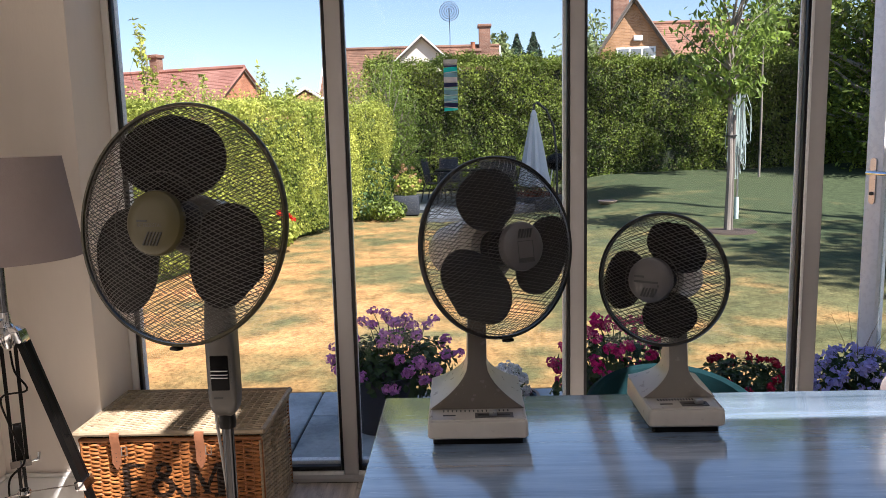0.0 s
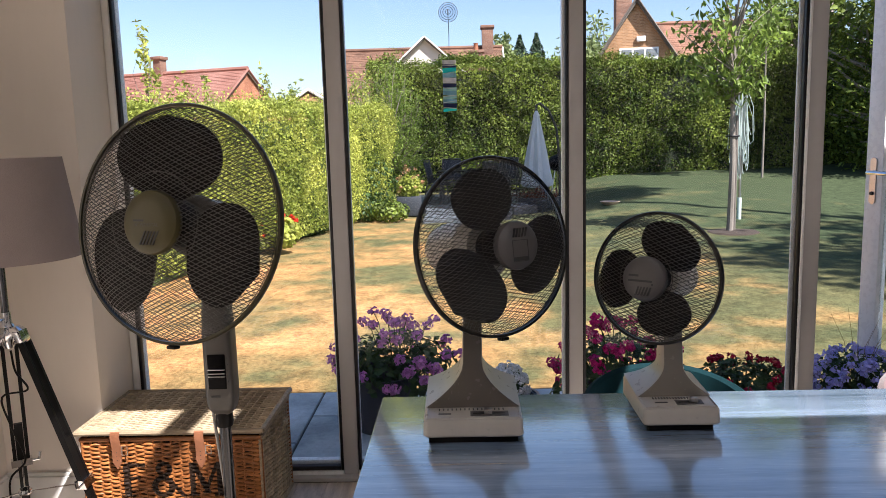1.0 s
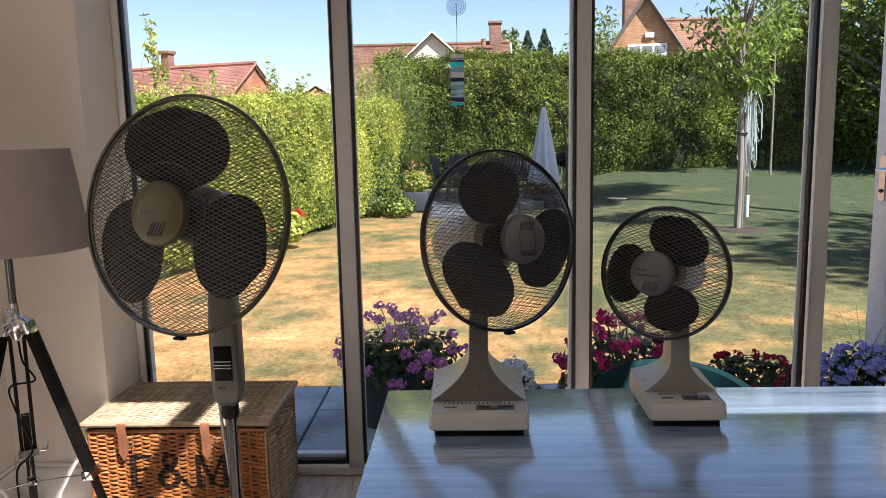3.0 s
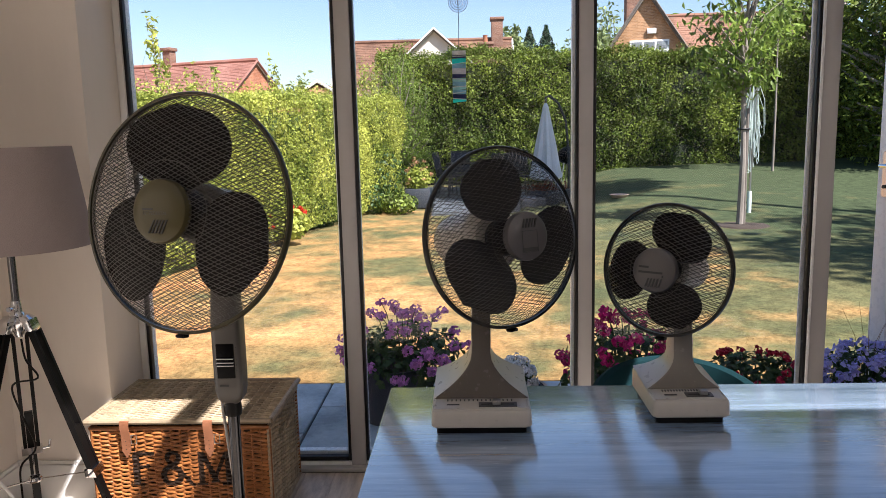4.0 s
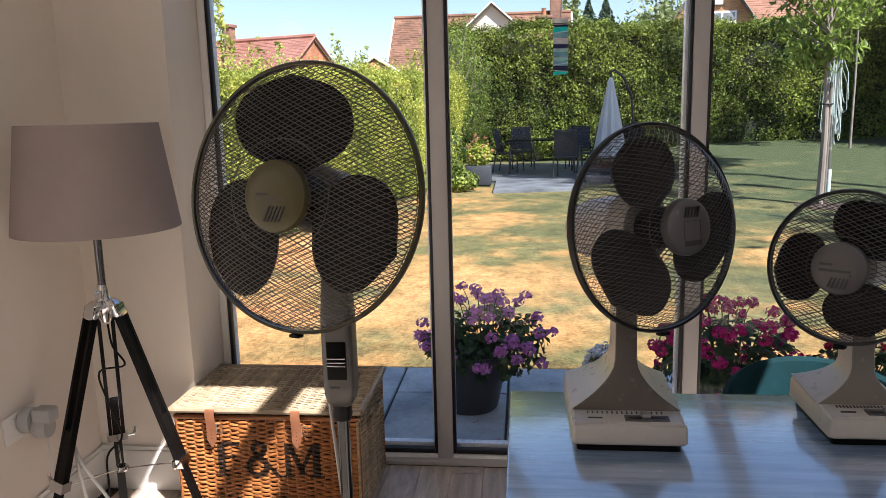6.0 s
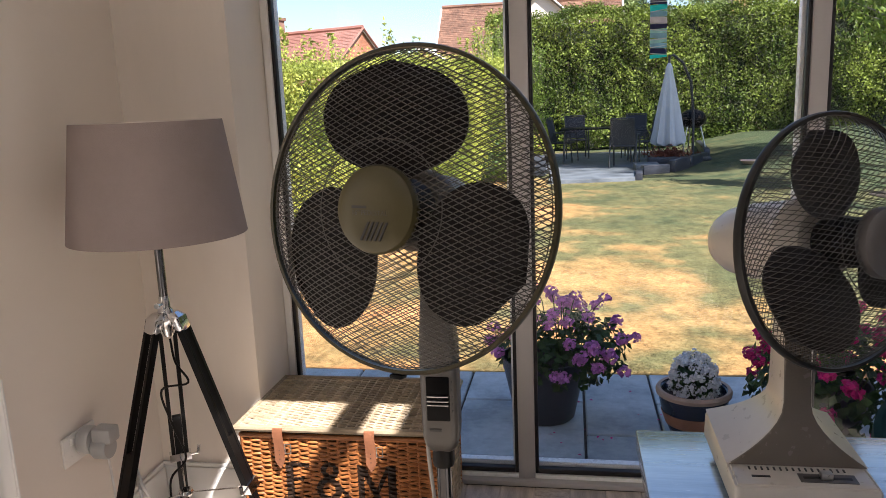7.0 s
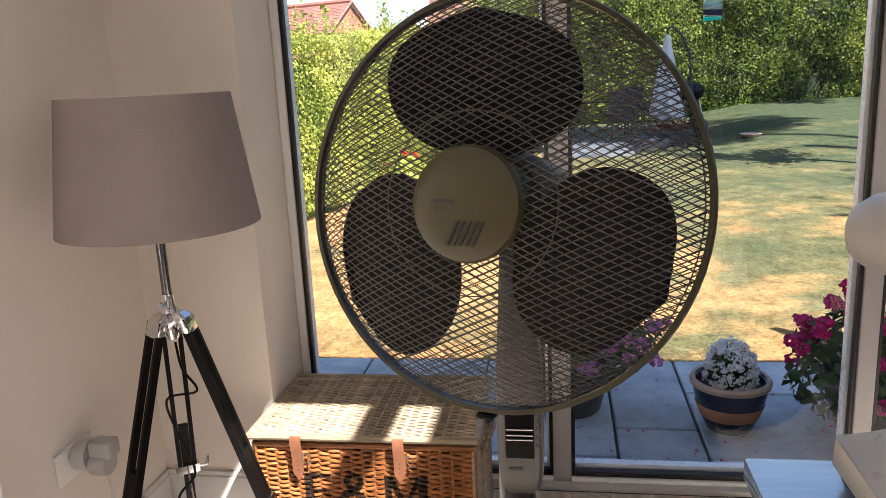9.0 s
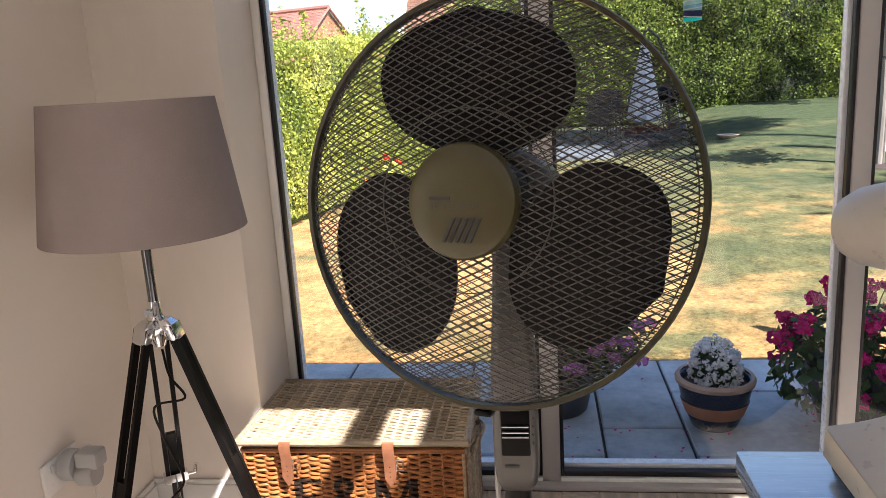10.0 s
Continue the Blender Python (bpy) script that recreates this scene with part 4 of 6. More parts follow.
    for s in range(3):
        pts = []
        for k in range(33):
            u = k / 32
            a = u * 9 + s * math.tau / 3
            pts.append((W + 0.008 + 0.024 * math.sin(math.pi * u) + 0.004 * math.cos(a), 0.11 + 0.19 * u, H - 0.075 + 0.035 * math.sin(math.pi * u) + 0.004 * math.sin(a)))
        tube(bm, pts, 0.0052, 6)
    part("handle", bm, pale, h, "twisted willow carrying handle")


hamper()


# ---- tripod lamp ----
def tripod_lamp():
    X, Y = -1.308, 2.20
    l = thing("floor_lamp", (X, Y, 0), "black tripod floor lamp with mushroom linen drum shade", "lamp")
    for side, rr in (("shade", 0.0), ("shade_lining", 0.0025)):
        bm = bm_new()
        lathe(bm, [(0.226 - rr, 1.022), (0.186 - rr, 1.318)] if rr else [(0.226, 1.022), (0.186, 1.318), (0.1845, 1.318), (0.2245, 1.022), (0.226, 1.022)], 64)
        part(side, bm, M["linen"] if not rr else M["shade_in"], l, "mushroom linen drum shade" if not rr else "pale shade lining", pose(0.009, 0, 0))
    bm = bm_new()
    tube(bm, [(0, 0, 0.79), (0, 0, 1.05)], 0.0115, 16)
    tube(bm, [(0.0, 0, 1.05), (0, 0, 1.10)], 0.019, 16)
    part("stem", bm, M["dark_chrome"], l, "dark chrome stem")
    bm = bm_new()
    for k in range(3):
        a = radians(60 + 120 * k)
        tube(bm, [(0, 0, 1.06), (0.184 * math.cos(a), 0.184 * math.sin(a), 1.305)], 0.0016, 6)
    part("shade_carrier", bm, M["steel"], l)
    bm = bm_new()
    lathe(bm, [(0, 0.72), (0.014, 0.72), (0.018, 0.73), (0.026, 0.755), (0.026, 0.775), (0.020, 0.792), (0.0145, 0.80), (0.0145, 0.832), (0.0, 0.832)], 24)
    head = part("tripod_head", bm, M["chrome"], l, "cast chrome tripod head", pose(0, 0, 0.026))
    for k in range(3):
        bm = bm_new()
        loft(bm, [[(x + dx, y, z) for dx, y, _ in rounded(hx, hy, 0.006, 0)] for z, x, hx, hy in ((0.738, 0.045, 0.010, 0.024), (0.743, 0.044, 0.012, 0.026), (0.764, 0.037, 0.012, 0.026), (0.776, 0.030, 0.016, 0.024), (0.788, 0.020, 0.012, 0.016))])
        part("leg_socket", bm, M["chrome"], head, "", pose(0, 0, 0, 0, 0, 2 + 120 * k))
    bm = bm_new()
    tube(bm, [(0.0, -0.012, 0.812), (0.0, -0.034, 0.812), (0.0, -0.0341, 0.812), (0.0, -0.040, 0.812)], [0.004, 0.004, 0.008, 0.008], 10)
    part("locking_screw", bm, M["chrome"], head)
    for k in range(3):
        m = pose(0, 0, 0, 0, 0, 2 + 120 * k)

        def at(z):
            return 0.036 + (0.80 - z) * 0.314
        bm = bm_new()
        for s in (-1, 1):
            loft(bm, [[(at(z) + dx, s * 0.019 + dy, z) for dx, dy in ((-0.009, -0.0055), (0.009, -0.0055), (0.009, 0.0055), (-0.009, 0.0055))] for z in (0.80, 0.30)])
        leg = part("leg", bm, M["black"], l, "paired black leg slats", m)
        bm = bm_new()
        loft(bm, [[(at(z) + dx, dy, z) for dx, dy in ((-0.008, -0.0125), (0.008, -0.0125), (0.008, 0.0125), (-0.008, 0.0125))] for z in (0.46, 0.004)])
        part("leg_extension", bm, M["black"], leg)
        bm = bm_new()
        loft(bm, [[(at(z) + dx, dy, z) for dx, dy in ((-0.014, -0.031), (0.014, -0.031), (0.014, 0.031), (-0.014, 0.031))] for z in (0.325, 0.298)])
        tube(bm, [(at(0.31), -0.03, 0.31), (at(0.31), -0.052, 0.31)], 0.004, 8)
        tube(bm, [(at(0.31), -0.052, 0.313), (at(0.31), -0.056, 0.335)], 0.005, 8)
        part("clamp", bm, M["chrome"], leg, "chrome leg clamp")
        part("foot", lathe(bm_new(), [(0, 0), (0.012, 0), (0.012, 0.006), (0, 0.006)], 12, m=pose(at(0.002), 0, 0)), M["ink"], leg)
        part("tie_rod", tube(bm_new(), [(0.012, 0, 0.285), (at(0.305) - 0.012, 0, 0.305)], 0.0022, 6), M["chrome"], l, "", m)
    part("tie_hub", lathe(bm_new(), [(0, 0.276), (0.018, 0.276), (0.022, 0.283), (0.018, 0.292), (0, 0.294)], 16), M["chrome"], l)
    bm = bm_new()
    tube(bm, curved([(0.01, -0.01, 0.74), (0.03, -0.03, 0.68), (0.055, -0.02, 0.62), (-0.02, -0.03, 0.60), (-0.015, -0.01, 0.5), (0.0, 0.02, 0.38), (-0.03, -0.02, 0.33), (-0.05, 0.0, 0.2), (-0.10, 0.02, 0.1), (-0.2, 0.02, 0.02), (-0.27, -0.02, 0.01)]), 0.0032, 6)
    part("flex", bm, M["black"], l, "dark twisted flex")


tripod_lamp()

# ---- wall socket, plugs and cable ----
s = thing("wall_socket", (LEFT_X, 2.19, 0.38), "white double wall socket with a round white plug-in", "socket")
part("plate", box(bm_new(), 0.001, 0.010, -0.073, 0.073, 0, 0.086, bevel=0.004), M["socket"], s)
for y in (-0.036,):
    part("rocker", box(bm_new(), 0.010, 0.014, y - 0.008, y + 0.008, 0.058, 0.076, bevel=0.002), M["socket"], s)
p = thing("plug_in_adapter", (LEFT_X + 0.0145, 2.195, 0.395), "rounded white plug-in adapter in the wall socket", "adapter")
part("body", lathe(bm_new(), [(0, 0), (0.036, 0), (0.040, 0.006), (0.040, 0.03), (0.036, 0.036), (0.0, 0.036)], 28, m=pose(0, 0, 0.040, 0, 90, 0)), M["adapter"], p)
part("knob", lathe(bm_new(), [(0, 0.036), (0.027, 0.036), (0.033, 0.045), (0.033, 0.078), (0.030, 0.084), (0, 0.086)], 28, m=pose(0, 0, 0.018, 0, 90, 0)), M["adapter"], p)
part("timer_block", box(bm_new(), 0.040, 0.100, -0.022, 0.030, 0.034, 0.080, bevel=0.008), M["adapter"], p)
p = thing("plug", (LEFT_X + 0.0145, 2.255, 0.40), "white mains plug in the wall socket", "plug")
part("body", box(bm_new(), 0, 0.032, -0.024, 0.024, 0.0, 0.05, bevel=0.008), M["socket"], p)
part("flex", tube(bm_new(), curved([(0.02, 0, 0.004), (0.03, 0, -0.05), (0.06, -0.03, -0.2), (0.10, -0.08, -0.33), (0.22, -0.16, -0.385), (0.36, -0.25, -0.39)]), 0.0035, 8), M["cable"], p)
c = thing("power_cable", (-1.0, 1.8, 0), "loose white power cables looping down to the floor", "cable")
for route in (((-0.40, 0.32, 0.400), (-0.32, 0.23, 0.378), (-0.21, 0.15, 0.330), (-0.10, 0.08, 0.255), (0.0, 0.0, 0.12), (0.09, -0.08, 0.008), (0.2, -0.2, 0.006)),
              ((-0.40, 0.32, 0.385), (-0.33, 0.23, 0.345), (-0.27, 0.17, 0.275), (-0.17, 0.10, 0.215), (-0.05, 0.02, 0.09), (0.03, -0.06, 0.008), (0.1, -0.2, 0.006))):
    part("cable_strand", tube(bm_new(), curved(route), 0.0045, 8), M["cable"], c)

# ---- radiator ----
r = thing("radiator", (LEFT_X, 0.85, 0.12), "white fluted panel radiator on the wall", "radiator")
bm = bm_new()
sec = []
for k in range(61):
    y = 0.99 * k / 60
    sec.append((0.085 + 0.006 * math.cos(k * math.pi / 1.5), y))
out = [(0.03, 0.0)] + sec + [(0.03, 0.99)]
prism(bm, out, 0.0, 0.63)
part("panel", bm, M["white"], r)
part("top_grille", box(bm_new(), 0.028, 0.095, -0.003, 0.993, 0.631, 0.645, bevel=0.003), M["white"], r)
part("end_cap", box(bm_new(), 0.028, 0.095, 0.992, 0.998, 0.0, 0.63, bevel=0.002), M["white"], r)
part("bracket", box(bm_new(), 0.0, 0.032, 0.2, 0.24, 0.05, 0.5), M["white"], r)

# ---- hanging glass strip in the window ----
c = thing("glass_sun_catcher", (0.042, 2.893, 0), "hanging strip of striped blue and mauve fused glass", "ornament")
bm = lathe(bm_new(), [(0.0, 0.010), (0.004, 0.011), (0.008, 0.010), (0.020, 0.006), (0.032, 0.0022), (0.036, 0.0), (0.032, 0.0), (0, 0.003)], 28, m=pose(0, 0.0115, 1.806, 90, 0, 0))
part("suction_cup", bm, glass_mat("clear_vinyl", (0.86, 0.88, 0.9), 0.15), c, "clear suction cup")
for rr, hh in ((0.0355, 0.0015), (0.027, 0.0045), (0.019, 0.0075), (0.009, 0.0105)):
    part("cup_ring", tube(bm_new(), [(rr * math.cos(k * math.tau / 32), 0.0112 - hh, 1.806 + rr * math.sin(k * math.tau / 32)) for k in range(32)], 0.0008, 6, close=True), M["clear_ring"], c, "whitish moulded ring")
part("hook", tube(bm_new(), [(0, 0.004, 1.815), (0, -0.006, 1.812), (0, -0.007, 1.802), (0, -0.002, 1.798)], 0.002, 6), M["steel"], c)
part("cord", tube(bm_new(), [(0, -0.003, 1.80), (0.0015, -0.001, 1.72), (0, 0, 1.634)], 0.0012, 6), M["ink"], c)
stripes = (("pale_ice", (0.42, 0.55, 0.62)), ("navy", (0.02, 0.025, 0.07)), ("turquoise", (0.02, 0.32, 0.36)), ("slate", (0.12, 0.2, 0.24)), ("mauve", (0.42, 0.26, 0.45)),
           ("navy", (0.02, 0.025, 0.07)), ("sea", (0.18, 0.33, 0.35)), ("slate", (0.16, 0.23, 0.29)), ("sea", (0.10, 0.33, 0.32)), ("slate", (0.12, 0.2, 0.24)), ("navy", (0.02, 0.025, 0.07)), ("turquoise", (0.03, 0.36, 0.42)))
z = 1.632
heights = (0.016, 0.012, 0.020, 0.016, 0.020, 0.016, 0.013, 0.016, 0.014, 0.016, 0.017, 0.012)
made = {}
for k, ((nm, col), hh) in enumerate(zip(stripes, heights)):
    if nm not in made:
        made[nm] = mat(nm + "_glass", tuple(min(0.9, c * 3.2) for c in col), 0.12, vary=0.2, scale=40, through_light=0.6)
    a = 0.0025 * math.sin(k * 2.1)
    bm = prism(bm_new(), [(-0.0255, z - hh + a), (0.0255, z - hh - a), (0.0255, z - 0.0003 - 0.8 * a), (-0.0255, z - 0.0003 + 0.8 * a)], -0.002, 0.002, m=pose(0, 0, 0, 90, 0, 0))
    part("glass_piece", bm, made[nm], c)
    z -= hh
for k, zz in enumerate((1.612, 1.585, 1.548, 1.528, 1.50, 1.478, 1.456)):
    part("silver_line", tube(bm_new(), [(-0.025, -0.0025, zz - 0.003 * math.sin(k * 1.7)), (0.025, -0.0025, zz + 0.004 * math.sin(k * 1.7))], 0.0017, 6), M["clear_ring"], c)


# ---- garden ----
rng = np.random.default_rng(7)


def smooth(a, b, v):
    u = np.clip((v - a) / (b - a), 0, 1)
    return u * u * (3 - 2 * u)


def ground_z(x, y):
    """The lawn: level by the house, rising gently to the far hedge, more so on the right."""
    x, y = np.asarray(x, float), np.asarray(y, float)
    far = smooth(9, 22, y)
    return -0.16 + far * (0.06 + 0.44 * smooth(1.9, 4.3, x) + 0.22 * smooth(8, 12, x)) + 0.02 * np.sin(x * 0.9 + 1) * np.sin(y * 0.7) * smooth(4.5, 8, y)


def lawn_mat(name, see_through=0.0, bright=1.0):
    m = bpy.data.materials.new(name)
    m.use_nodes = True
    nt = m.node_tree
    n, l = nt.nodes, nt.links
    b = n["Principled BSDF"]
    b.inputs["Roughness"].default_value = 0.9
    b.inputs["Specular IOR Level"].default_value = 0.15
    geo = n.new("ShaderNodeNewGeometry")

    def noise_at(scale, detail, stretch=(1, 1, 1)):
        mp = n.new("ShaderNodeMapping")
        mp.inputs["Scale"].default_value = stretch
        t = n.new("ShaderNodeTexNoise")
        t.inputs["Scale"].default_value, t.inputs["Detail"].default_value = scale, detail
        l.new(geo.outputs["Position"], mp.inputs["Vector"])
        l.new(mp.outputs["Vector"], t.inputs["Vector"])
        return t.outputs["Fac"]

    xyz = n.new("ShaderNodeSeparateXYZ")
    l.new(geo.outputs["Position"], xyz.inputs[0])

    def calc(op, a, b2=None, c=None):
        q = n.new("ShaderNodeMath")
        q.operation = op
        for i, v in enumerate((a, b2, c)):
            if isinstance(v, (int, float)):
                q.inputs[i].default_value = v
            elif v is not None:
                l.new(v, q.inputs[i])
        return q.outputs[0]

    # greener away from the hot strip by the house and towards the right
    lush = calc("MULTIPLY_ADD", xyz.outputs["X"], 0.066, calc("MULTIPLY", xyz.outputs["Y"], 0.022))
    patch = calc("ADD", calc("SUBTRACT", lush, 0.11), calc("MULTIPLY", noise_at(0.55, 4, (1, 1.5, 1)), 1.05))
    patch = calc("ADD", patch, calc("MULTIPLY", noise_at(2.2, 6), 0.85))
    ramp = n.new("ShaderNodeValToRGB")
    e = ramp.color_ramp.elements
    e[0].position, e[0].color = 0.34, (0.48, 0.230, 0.096, 1)
    e[1].position, e[1].color = 0.80, (0.046, 0.062, 0.029, 1)
    mid = e.new(0.47)
    mid.color = (0.30, 0.182, 0.070, 1)
    mid = e.new(0.60)
    mid.color = (0.115, 0.108, 0.046, 1)
    scale = calc("MULTIPLY", patch, 0.55)
    l.new(scale, ramp.inputs["Fac"])
    fine = n.new("ShaderNodeHueSaturation")
    rng_ = n.new("ShaderNodeMapRange")
    rng_.inputs["From Min"].default_value, rng_.inputs["From Max"].default_value = 0.36, 0.64
    rng_.inputs["To Min"].default_value, rng_.inputs["To Max"].default_value = 0.56 * bright, 1.4 * bright
    grain = calc("ADD", calc("MULTIPLY", noise_at(34, 8), 0.55), calc("MULTIPLY", noise_at(9, 6, (1, 0.7, 1)), 0.45))
    l.new(grain, rng_.inputs["Value"])
    l.new(rng_.outputs["Result"], fine.inputs["Value"])
    l.new(ramp.outputs["Color"], fine.inputs["Color"])
    l.new(fine.outputs["Color"], b.inputs["Base Color"])
    bp = n.new("ShaderNodeBump")
    bp.inputs["Strength"].default_value, bp.inputs["Distance"].default_value = 0.4, 0.012
    l.new(noise_at(60, 5), bp.inputs["Height"])
    l.new(bp.outputs["Normal"], b.inputs["Normal"])
    if see_through:
        tr, mx = n.new("ShaderNodeBsdfTranslucent"), n.new("ShaderNodeMixShader")
        mx.inputs[0].default_value = see_through
        l.new(fine.outputs["Color"], tr.inputs["Color"])
        l.new(b.outputs[0], mx.inputs[1])
        l.new(tr.outputs[0], mx.inputs[2])
        l.new(mx.outputs[0], n["Material Output"].inputs["Surface"])
    return m


M["lawn"] = lawn_mat("drought_lawn")
M["grass"] = lawn_mat("dry_grass_blade", 0.4, 1.2)


def ground():
    xs = np.concatenate([[-400, -120, -50], np.linspace(-24, 34, 88), [60, 120, 400]])
    ys = np.concatenate([[-300, -60, -10, 2.0], np.linspace(4.2, 30, 70), [45, 80, 160, 500]])
    gx, gy = np.meshgrid(xs, ys)
    gz = ground_z(gx, gy) + rng.normal(0, 0.006, gx.shape)
    gz = np.where(gy < 4.1, -0.24, gz)
    w = len(xs)
    verts = np.stack([gx, gy, gz], -1).reshape(-1, 3)
    faces = [(r * w + c, r * w + c + 1, (r + 1) * w + c + 1, (r + 1) * w + c) for r in range(len(ys) - 1) for c in range(w - 1)]
    me = bpy.data.meshes.new("ground")
    me.from_pydata(verts.tolist(), [], faces)
    me.polygons.foreach_set("use_smooth", [True] * len(me.polygons))
    me.materials.append(M["lawn"])
    tagged(new("ground", me), kind="structure")


ground()
# grass blades over the near lawn
n = 230000
gx = rng.uniform(-6.0, 8.5, n)
gy = 4.38 + (rng.uniform(0, 1, n) ** 1.9) * 9.5
keep = np.abs(gx - 0.3) < gy * 0.62 + 0.5
gx, gy = gx[keep], gy[keep]
pts = np.stack([gx, gy, ground_z(gx, gy) + 0.0015], -1)
nrm = np.stack([rng.normal(0, 0.35, len(gx)), rng.normal(0, 0.35, len(gx)), np.ones(len(gx)) * 3.0], -1)
cloud("grass", pts, nrm, rng.uniform(0.006, 0.013, len(gx)), M["grass"], None, rng, shape=0.13, droop=-0.5, curl=0.04, label="short straw-coloured drought grass on the lawn")
bpy.data.objects["grass"]["category"] = "grass"

# patio
PZ = -0.14
patio = solid("patio", [(-6.0, 7.0, 3.0, 4.36, -0.3, PZ - 0.018)], M["joint"])


# ---- hedges ----
def on_box(x0, x1, y0, y1, z0, z1, dens, faces="tsnew"):
    """Random points with outward normals on chosen faces of a box: t top, s and n across y, e and w across x."""
    P, N = [], []
    spans = {"t": ((x0, x1), (y0, y1), (z1, z1), (0, 0, 1), (x1 - x0) * (y1 - y0)), "s": ((x0, x1), (y0, y0), (z0, z1), (0, -1, 0), (x1 - x0) * (z1 - z0)),
             "n": ((x0, x1), (y1, y1), (z0, z1), (0, 1, 0), (x1 - x0) * (z1 - z0)), "e": ((x1, x1), (y0, y1), (z0, z1), (1, 0, 0), (y1 - y0) * (z1 - z0)), "w": ((x0, x0), (y0, y1), (z0, z1), (-1, 0, 0), (y1 - y0) * (z1 - z0))}
    for f in faces:
        ax, ay, az, nn, area = spans[f]
        k = int(area * dens)
        P.append(np.stack([rng.uniform(*ax, k), rng.uniform(*ay, k), rng.uniform(*az, k)], -1))
        N.append(np.tile(np.array(nn, float), (k, 1)))
    return np.concatenate(P), np.concatenate(N)


def hedge(label, at, turn, L, T, H, material, dens, size, faces="tsew", rough=0.12, spikes=0, wild=0.0, low=0.1, core="core", rise=0.0, scatter=0.25):
    """A clipped hedge: a core coloured as inner shade under thousands of separate leaves with uneven depth."""
    h = thing("hedge", at, label, "hedge", turn=turn)
    bm = bm_new()
    box(bm, 0.15, L - 0.15, 0.18, T - 0.1, 0.0, H - 0.2)
    bmesh.ops.subdivide_edges(bm, edges=bm.edges, cuts=6, use_grid_fill=True)
    for v in bm.verts:
        v.co += Vector((0.1, 0.12, 0.1)) * noise.noise(v.co * 0.9)
        v.co.z = max(v.co.z, 0.0) * (1 + rise * (v.co.x / L - 0.5))
    part("core", bm, M[core], h, "hedge core with the inner shade in its colour")
    P, Nn = on_box(0, L, 0, T, low, H, dens, faces)
    wob = np.array([noise.noise(Vector(p * 0.8)) * 1.3 + noise.noise(Vector(p * 2.6)) * 0.8 for p in P])
    P = P + Nn * (rough * (wob + rng.normal(0, 0.35, len(P))))[:, None]
    P[:, 2] = np.maximum(P[:, 2] * (1 + rise * (P[:, 0] / L - 0.5)), 0.03)
    cloud("leaves", P, Nn + rng.normal(0, scatter, Nn.shape), size * rng.uniform(0.6, 1.3, len(P)), material, h, rng, shape=0.62, droop=0.3, label="dense small leaves")
    if spikes:
        Q, QN = [], []
        for _ in range(spikes):
            x, y, t = rng.uniform(0.1, L), rng.uniform(0.0, T * 0.7), rng.uniform(0.15, wild)
            for s in np.arange(0, t, 0.045):
                for _k in range(2):
                    Q.append((x + rng.normal(0, 0.05), y + rng.normal(0, 0.05), H * (1 + rise * (x / L - 0.5)) + s))
                    QN.append(rng.normal(0, 1, 3))
        cloud("shoots", np.array(Q), np.array(QN), size * rng.uniform(0.6, 1.2, len(Q)), material, h, rng, label="loose upright summer shoots")
    return h


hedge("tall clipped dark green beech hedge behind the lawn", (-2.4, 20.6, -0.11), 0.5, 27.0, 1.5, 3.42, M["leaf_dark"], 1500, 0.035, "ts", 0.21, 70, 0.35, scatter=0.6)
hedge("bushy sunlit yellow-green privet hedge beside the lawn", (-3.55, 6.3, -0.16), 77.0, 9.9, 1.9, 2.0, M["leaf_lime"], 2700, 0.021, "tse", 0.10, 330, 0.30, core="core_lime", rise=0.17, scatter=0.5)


# ---- trees ----
def limb(bm, a, b, r0, r1, bend=0.1, sides=7):
    a, b = Vector(a), Vector(b)
    mid = (a + b) / 2 + Vector((rng.normal(0, 1), rng.normal(0, 1), 0.3)) * bend * (b - a).length
    pts = [a.lerp(mid, 0), a.lerp(mid, 0.55).lerp(mid.lerp(b, 0.1), 0.2), mid.lerp(b, 0.25), mid.lerp(b, 0.65), b]
    tube(bm, pts, [r0, r0 * 0.85 + r1 * 0.15, (r0 + r1) / 2, r0 * 0.25 + r1 * 0.75, r1], sides)


